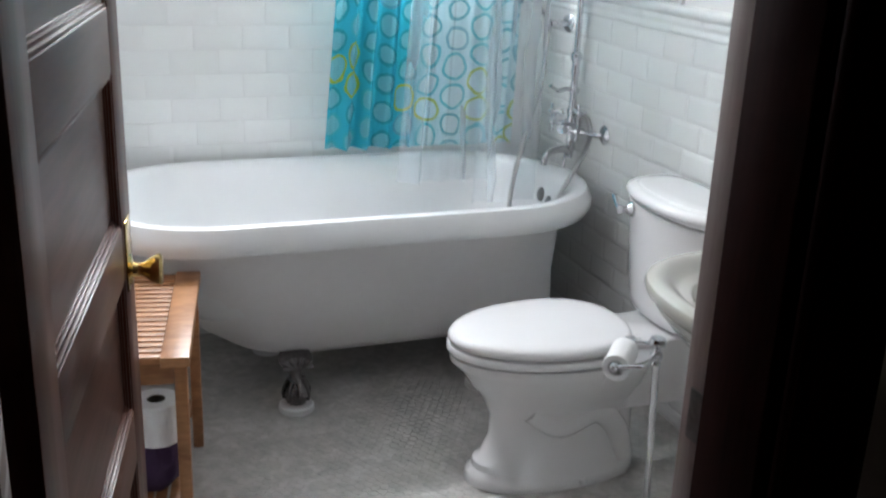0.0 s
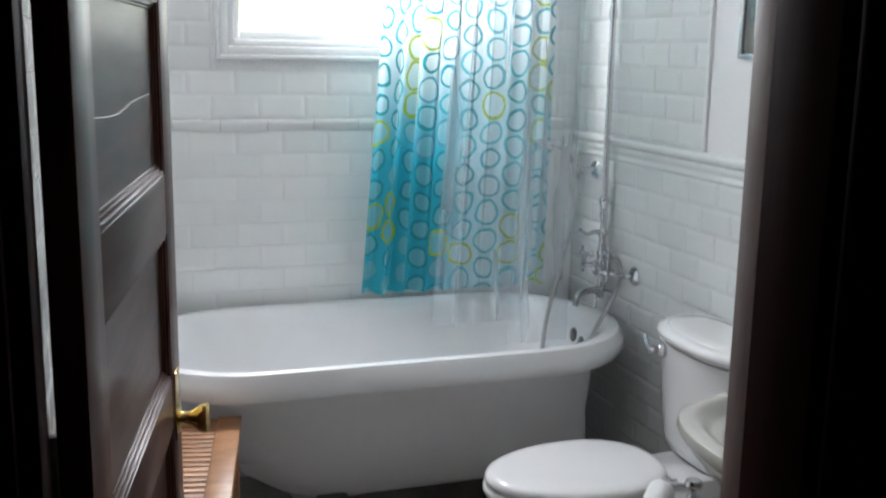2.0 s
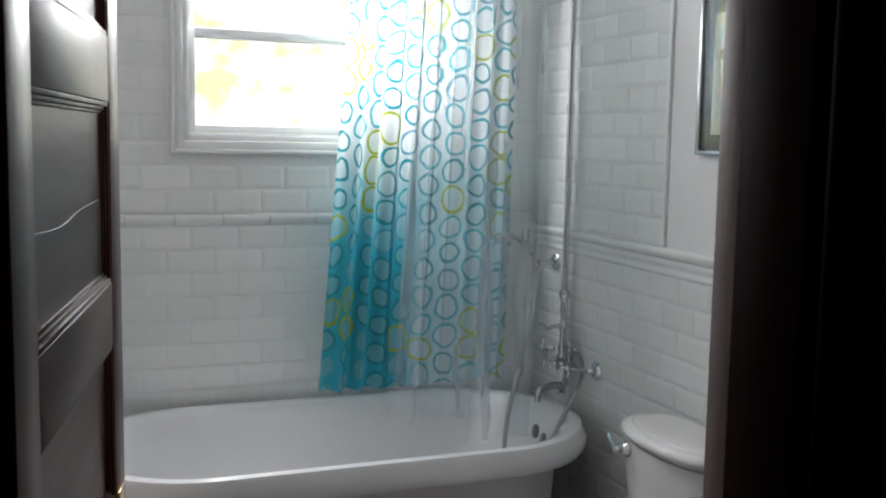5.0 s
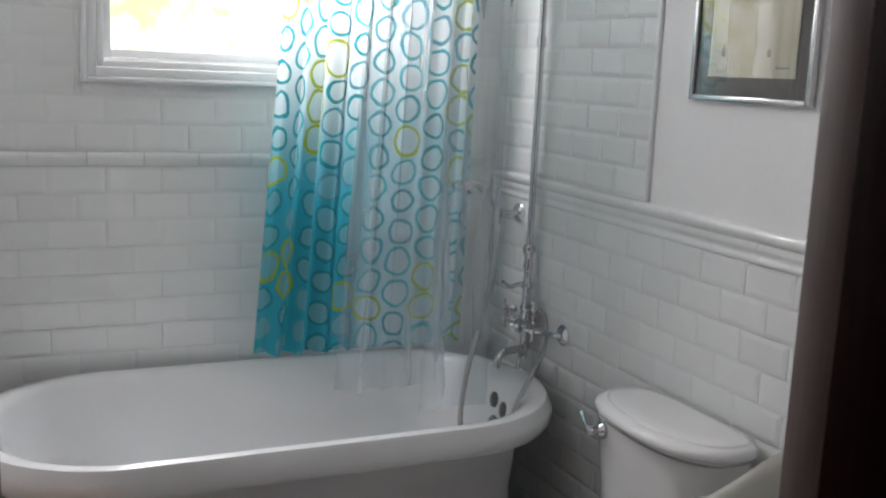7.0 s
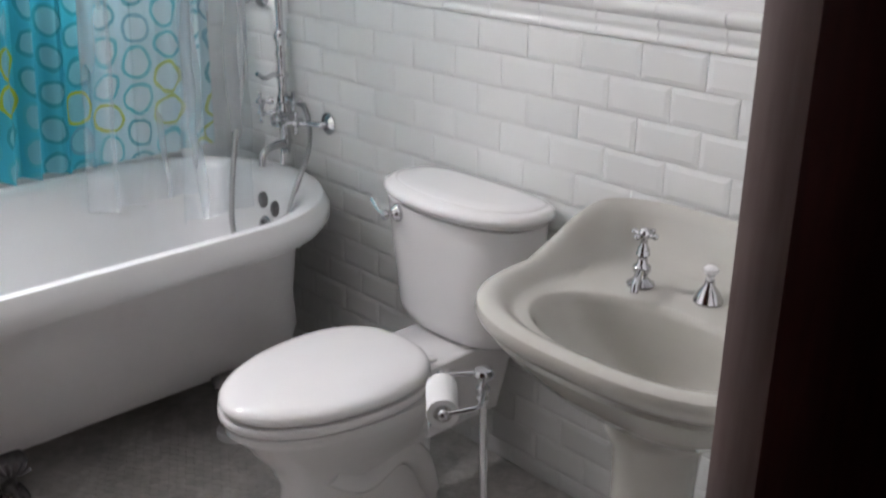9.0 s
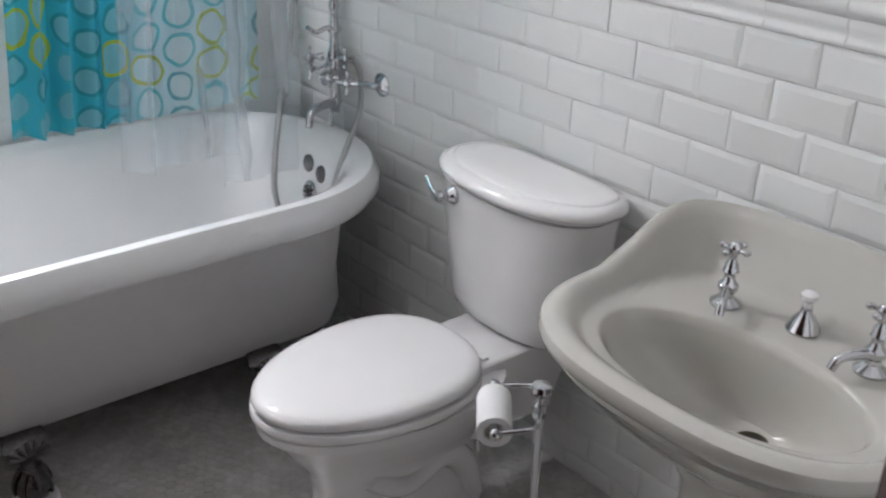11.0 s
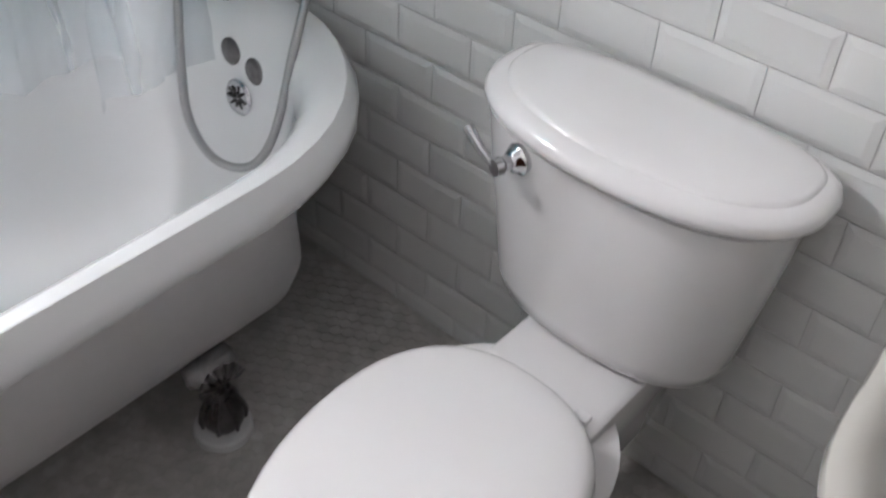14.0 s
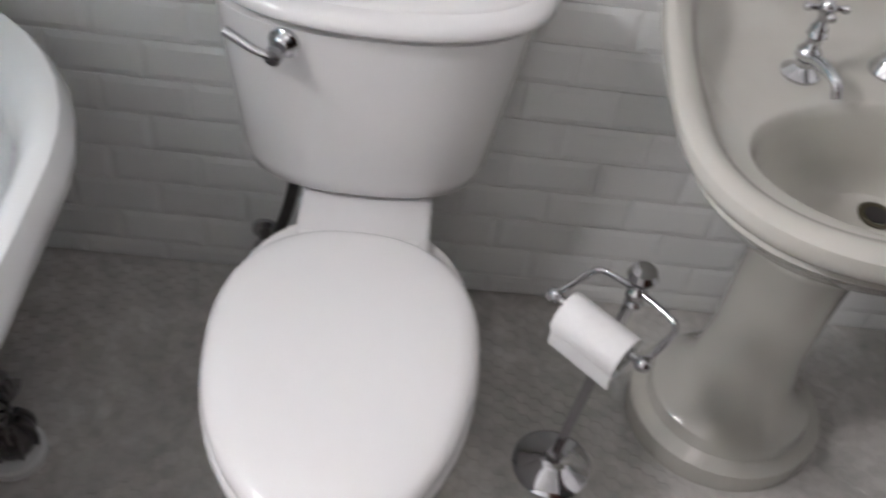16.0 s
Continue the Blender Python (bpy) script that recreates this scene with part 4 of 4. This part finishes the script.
for i in range(3):
    sheet.faces.new((va[i], va[i + 1], vb[i + 1], vb[i]))
part("loose_sheet", sheet, PAPER, ro)

# ---- framed picture ----
pic = thing("framed_picture", (0.59, 1.78, 1.48), "silver framed botanical print with dark mat under glass", "picture")
Y0, Y1, Z0, Z1 = 1.586, 1.972, 1.480, 1.905
fr = bmesh.new()
for a in ((0.578, 0.598, Y0, Y0 + 0.012, Z0, Z1), (0.578, 0.598, Y1 - 0.012, Y1, Z0, Z1), (0.578, 0.598, Y0 + 0.012, Y1 - 0.012, Z0, Z0 + 0.012), (0.578, 0.598, Y0 + 0.012, Y1 - 0.012, Z1 - 0.012, Z1)):
    box(fr, *a, bevel=0.002)
part("frame", fr, SILVER, pic, "thin silver metal frame")
part("mat", B(0.590, 0.5975, Y0 + 0.012, Y1 - 0.012, Z0 + 0.012, Z1 - 0.012), MATBOARD, pic, "dark brown mat board")
pr = part("print", B(0.5885, 0.5898, Y0 + 0.055, Y1 - 0.055, Z0 + 0.055, Z1 - 0.055), PRINT, pic, "cream paper print")
# four pressed-leaf drawings in a row and two small marks below
for u, v, w, h in ((0.16, 0.33, 0.015, 0.018), (0.46, 0.20, 0.010, 0.019), (0.59, 0.19, 0.015, 0.024), (0.76, 0.31, 0.015, 0.016), (0.17, 0.82, 0.006, 0.013), (0.70, 0.83, 0.006, 0.009)):
    yy, zz = Y1 - 0.055 - u * (Y1 - Y0 - 0.11), Z1 - 0.055 - v * (Z1 - Z0 - 0.11)
    lf = bmesh.new()
    loft(lf, [[Vector((x, yy + w * math.cos(t) * (1 - 0.4 * math.sin(t)) * (1 + 0.22 * math.sin(5 * t)), zz + h * math.sin(t) * (1 + 0.15 * math.cos(4 * t)))) for t in [2 * math.pi * i / 24 for i in range(24)]] for x in (0.5884, 0.5876)])
    part("leaf_drawing", lf, INK, pr)
part("caption_line", B(0.5876, 0.5884, 1.66, 1.70, Z0 + 0.075, Z0 + 0.078), INK, pr)
gl = part("glazing", B(0.5845, 0.586, Y0 + 0.011, Y1 - 0.011, Z0 + 0.011, Z1 - 0.011), GLASS, pic)
gl.visible_shadow = False

# ---- mirror with shelf ----
mi = thing("wall_mirror", (0.59, 1.12, 1.357), "white framed wall mirror above the sink", "mirror")
bm = bmesh.new()
for a in ((0.572, 0.598, 0.86, 0.905, 1.357, 2.05), (0.572, 0.598, 1.325, 1.37, 1.357, 2.05), (0.572, 0.598, 0.905, 1.325, 1.357, 1.402), (0.572, 0.598, 0.905, 1.325, 2.005, 2.05)):
    box(bm, *a, bevel=0.005)
part("frame", bm, TRIMPAINT, mi)
part("glass", B(0.586, 0.5975, 0.904, 1.326, 1.401, 2.006), MIRROR, mi, "silvered mirror glass")
sh = thing("wall_shelf", (0.55, 1.12, 1.29), "white narrow shelf with brackets under the mirror", "shelf")
part("board", B(0.556, 0.598, 0.87, 1.385, 1.302, 1.318, bevel=0.003), TRIMPAINT, sh)
part("rail", B(0.575, 0.598, 0.88, 1.378, 1.262, 1.276, bevel=0.003), TRIMPAINT, sh)
for y in (0.93, 1.31):
    part("bracket", T([(0.597, y, 1.264), (0.585, y, 1.27), (0.574, y, 1.285), (0.568, y, 1.302)], 0.006, 8), TRIMPAINT, sh)

# ---- teak bench with its things ----
bench = thing("bath_bench", (-0.95, 1.9, 0), "oiled teak bath bench with slatted seat and lower shelf", "bench")
BZ = 0.505
U, V = Vector((0.171, 0.985, 0)).normalized(), Vector((-0.985, 0.171, 0)).normalized()
O = Vector((-0.818, 1.708, 0))


def plank(name, u0, u1, v0, v1, z0, z1, bevel=0.003):
    m = Matrix(((U.x, V.x, 0, O.x), (U.y, V.y, 0, O.y), (0, 0, 1, 0), (0, 0, 0, 1)))
    return part(name, B(u0, u1, v0, v1, z0, z1, bevel=bevel, m=m), TEAK, bench)


BW, BL = 0.285, 0.545
plank("side_board", 0.0, BL, 0.0, 0.062, BZ - 0.024, BZ)
plank("side_board", 0.0, BL, BW - 0.062, BW, BZ - 0.024, BZ)
for i in range(18):
    u = 0.014 + i * 0.0293
    plank("slat", u, u + 0.0215, 0.0625, BW - 0.0625, BZ - 0.021, BZ - 0.003, 0.002)
for u in (0.02, BL - 0.045):
    for v in (0.008, BW - 0.036):
        plank("leg", u, u + 0.028, v, v + 0.028, 0.0, BZ - 0.0245)
    plank("cross_rail", u + 0.004, u + 0.024, 0.0365, BW - 0.0365, BZ - 0.075, BZ - 0.025)
    plank("low_cross_rail", u + 0.004, u + 0.024, 0.0365, BW - 0.0365, 0.09, 0.125)
for i in range(7):
    v = 0.0375 + i * 0.031
    plank("shelf_slat", 0.02, BL - 0.02, v, v + 0.024, 0.1255, 0.1375, 0.002)


def stored_roll(p):
    r = thing("toilet_roll", p, "full white toilet roll standing on a cloth bundle", "toilet paper")
    part("paper", L(p, [(0.021, 0.0), (0.052, 0.0), (0.055, 0.003), (0.055, 0.097), (0.052, 0.10), (0.021, 0.10), (0.021, 0.0)], n=32), PAPER, r)
    part("core", L(p, [(0.0188, 0.0), (0.0208, 0.0), (0.0208, 0.0985), (0.0188, 0.0985), (0.0188, 0.0)], n=24), CARD, r)


q = O + U * 0.10 + V * 0.085
stored_roll(Vector((q.x, q.y, 0.2600)))
bm = bmesh.new()
bmesh.ops.create_icosphere(bm, subdivisions=4, radius=1.0)
for v in bm.verts:
    v.co *= 1 + 0.10 * noise.noise(v.co * 2.5) + 0.05 * noise.noise(v.co * 7)
    v.co.z = max(-0.86, min(0.86, v.co.z))
bmesh.ops.transform(bm, verts=bm.verts, matrix=Matrix.Translation((q.x - 0.012, q.y + 0.012, 0.1988)) @ Matrix.Diagonal((0.070, 0.078, 0.071, 1)))
solid("cloth_bag", bm, PURPLE, "dark purple cloth bundle under a toilet roll on the bench shelf", "bag")

# ---- unseen ceiling fixture, added to go with the fill ----
lamp = thing("unseen_ceiling_light", (-0.35, 1.5, CEIL), "round white ceiling disc, unseen, added to go with the fill lamp", "lamp")
part("base", L((-0.35, 1.5, CEIL - 0.001), [(0, 0), (0.17, 0.0), (0.17, 0.02), (0.15, 0.028), (0, 0.028)], (0, 0, -1)), TRIMPAINT, lamp)


# ---- wall tiles ----
shapes = {}


def tile_shape(w, h, relief):
    """One bevelled glazed tile, facing -y, centred on its back."""
    key = (round(w, 3), round(h, 3), relief)
    if key not in shapes:
        g, b = 0.0009, min(0.013, w * 0.3, h * 0.3)
        me = bpy.data.meshes.new("tile")
        vs = []
        for ins, y in ((g, 0.0), (g, -0.0026), (b, -0.0026 - relief)):
            vs += [(-w / 2 + ins, y, -h / 2 + ins), (w / 2 - ins, y, -h / 2 + ins), (w / 2 - ins, y, h / 2 - ins), (-w / 2 + ins, y, h / 2 - ins)]
        fs = [(8, 9, 10, 11)]
        for k in (0, 4):
            fs += [(k + i, k + (i + 1) % 4, k + 4 + (i + 1) % 4, k + 4 + i) for i in range(4)]
        me.from_pydata(vs, [], fs)
        me.materials.append(TILE)
        me.update()
        shapes[key] = me
    return shapes[key]


def lay(parent, place, a0, a1, rows, start, holes=(), joined=None, relief=0.0024):
    """Running-bond courses from a0 to a1; place(a, z) gives the pose of a tile's back centre; rows: (bottom, top, shift)."""
    rng = random.Random(11)
    for z0, z1, shift in rows:
        a = start + shift * COL
        a -= math.ceil((a - a0) / COL) * COL
        while a < a1:
            spans = [(max(a, a0), min(a + COL, a1))]
            for h0, h1, k0, k1 in holes:
                if z1 > k0 + 0.004 and z0 < k1 - 0.004:
                    spans = [p for s0, s1 in spans for p in ((s0, min(s1, h0)), (max(s0, h1), s1)) if p[1] - p[0] > 0.012]
            for s0, s1 in spans:
                if s1 - s0 < 0.012:
                    continue
                m = place((s0 + s1) / 2, (z0 + z1) / 2) @ pose(0, rng.uniform(-0.0004, 0.0004), 0, rng.uniform(-0.35, 0.35), 0, rng.uniform(-0.25, 0.25))
                me = tile_shape(s1 - s0, z1 - z0, relief)
                if joined is not None:
                    joined.append((me, m))
                else:
                    ob = new("tile", me)
                    ob.parent = parent
                    ob.matrix_basis = m
            a += COL


low_rows = []
for k in range(15):
    z1 = RAIL0 - 0.001 - ROW * k
    low_rows.append((max(z1 - ROW, 0.002), z1, 0.0 if k % 2 == 0 else 0.5))
low_rows = [r for r in low_rows if r[1] - r[0] > 0.012]
high_rows = [(RAIL1 + 0.001 + ROW * k, min(RAIL1 + 0.001 + ROW * (k + 1), CEIL), 0.5 if k % 2 == 0 else 0.0) for k in range(16)]
high_rows = [r for r in high_rows if r[1] - r[0] > 0.012]
on_right = lambda a, z: pose(XR, a, z, 0, 0, -90)
on_back = lambda a, z: pose(a, YB, z, 0, 0, 0)
on_left = lambda a, z: pose(XL, a, z, 0, 0, 90)
lay(wall_right, on_right, YD + 0.022, YB - 0.008, low_rows, 1.9)
lay(wall_right, on_right, 2.136, YB - 0.008, high_rows, 1.9)
back_low = [(max(z1 - ROW, 0.002), z1, 0.0 if k % 2 == 0 else 0.5) for k, z1 in ((k, BACKRAIL - 0.001 - ROW * k) for k in range(16)) if z1 > 0.014]
back_high = [(z0, min(z0 + ROW, CEIL), 0.5 if k % 2 == 0 else 0.0) for k, z0 in ((k, BACKRAIL + 0.041 + ROW * k) for k in range(15)) if z0 < CEIL - 0.012]
lay(wall_back, on_back, XL + 0.008, XR - 0.008, back_low, 0.6, relief=0.0012)
lay(wall_back, on_back, XL + 0.008, XR - 0.008, back_high, 0.6, ((OX0 + 0.001, OX1 - 0.001, OZ0 + 0.001, OZ1 - 0.001),), relief=0.0012)


def joined_tiles(name, items, parent):
    vs, fs = [], []
    for me, m in items:
        k = len(vs)
        vs += [m @ v.co for v in me.vertices]
        fs += [tuple(k + i for i in p.vertices) for p in me.polygons]
    me = bpy.data.meshes.new(name)
    me.from_pydata(vs, [], fs)
    me.materials.append(TILE)
    ob = new(name, me)
    ob.parent = parent
    return tagged(ob, "white bevelled subway tiles", kind="stuff")


side = []
lay(wall_left, on_left, YD + 0.022, YB - 0.008, low_rows + high_rows, 1.9, (), side)
joined_tiles("tiles", side, wall_left)

# chair rail: a thin liner and a rounded cap, in tile lengths
RAIL = [(0.0, 0.0), (-0.008, 0.0), (-0.011, 0.004), (-0.011, 0.012), (-0.007, 0.016), (-0.007, 0.024), (-0.012, 0.030), (-0.014, 0.038), (-0.012, 0.044), (-0.012, 0.048), (-0.019, 0.053), (-0.024, 0.060), (-0.026, 0.068), (-0.024, 0.075), (-0.018, 0.080), (0.0, 0.081)]


SLIM = [(0.0, 0.0), (-0.006, 0.0), (-0.009, 0.004), (-0.014, 0.012), (-0.019, 0.022), (-0.021, 0.030), (-0.018, 0.037), (-0.012, 0.040), (0.0, 0.040)]


def rail_shape(w, profile):
    key = ("rail", len(profile), round(w, 3))
    if key not in shapes:
        me = bpy.data.meshes.new("rail_tile")
        k = len(profile)
        vs = [(s * (w / 2 - 0.0008), y, z) for s in (-1, 1) for y, z in profile]
        fs = [(i, i + 1, k + i + 1, k + i) for i in range(k - 1)] + [tuple(range(k))[::-1], tuple(range(k, 2 * k))]
        me.from_pydata(vs, [], fs)
        me.materials.append(TILE)
        me.shade_smooth()
        me.set_sharp_from_angle(angle=radians(50))
        shapes[key] = me
    return shapes[key]


def lay_rail(parent, place, a0, a1, start, profile=RAIL, z=RAIL0):
    a = start - math.ceil((start - a0) / COL) * COL
    while a < a1:
        s0, s1 = max(a, a0), min(a + COL, a1)
        if s1 - s0 > 0.004:
            ob = new("rail_tile", rail_shape(s1 - s0, profile))
            ob.parent = parent
            ob.matrix_basis = place((s0 + s1) / 2, z)
        a += COL


lay_rail(wall_right, on_right, YD + 0.022, YB - 0.026, 1.86)
lay_rail(wall_back, on_back, XL + 0.026, XR - 0.027, 0.55, SLIM, BACKRAIL)
lay_rail(wall_left, on_left, YD + 0.022, YB - 0.001, 1.86)

# ---- floor mosaic: small grey marble hexagons ----
def hex_floor():
    r = 0.0145
    vs, fs = [], []
    dx, dy = r * math.sqrt(3), r * 1.5
    j = 0
    y = YD + 0.01
    rng = random.Random(2)
    while y < YB:
        x = XL + 0.01 + (dx / 2 if j % 2 else 0)
        while x < XR:
            k = len(vs)
            h = rng.uniform(-0.0001, 0.0001)
            for rr, z in ((r - 0.0003, -0.004), (r - 0.0004, -0.0003 + h), (r - 0.0008, h)):
                vs += [(x + rr * math.sin(radians(60 * i)), y + rr * math.cos(radians(60 * i)), z) for i in range(6)]
            fs.append(tuple(k + 12 + i for i in range(6))[::-1])
            for s in (0, 6):
                fs += [(k + s + i, k + s + 6 + i, k + s + 6 + (i + 1) % 6, k + s + (i + 1) % 6) for i in range(6)]
            x += dx
        y += dy
        j += 1
    me = bpy.data.meshes.new("floor_mosaic")
    me.from_pydata(vs, [], fs)
    me.materials.append(MARBLE)
    me.update()
    ob = new("floor_mosaic", me)
    ob.parent = bpy.data.objects["floor"]
    tagged(ob, "small grey marble hexagon mosaic", kind="stuff")


hex_floor()
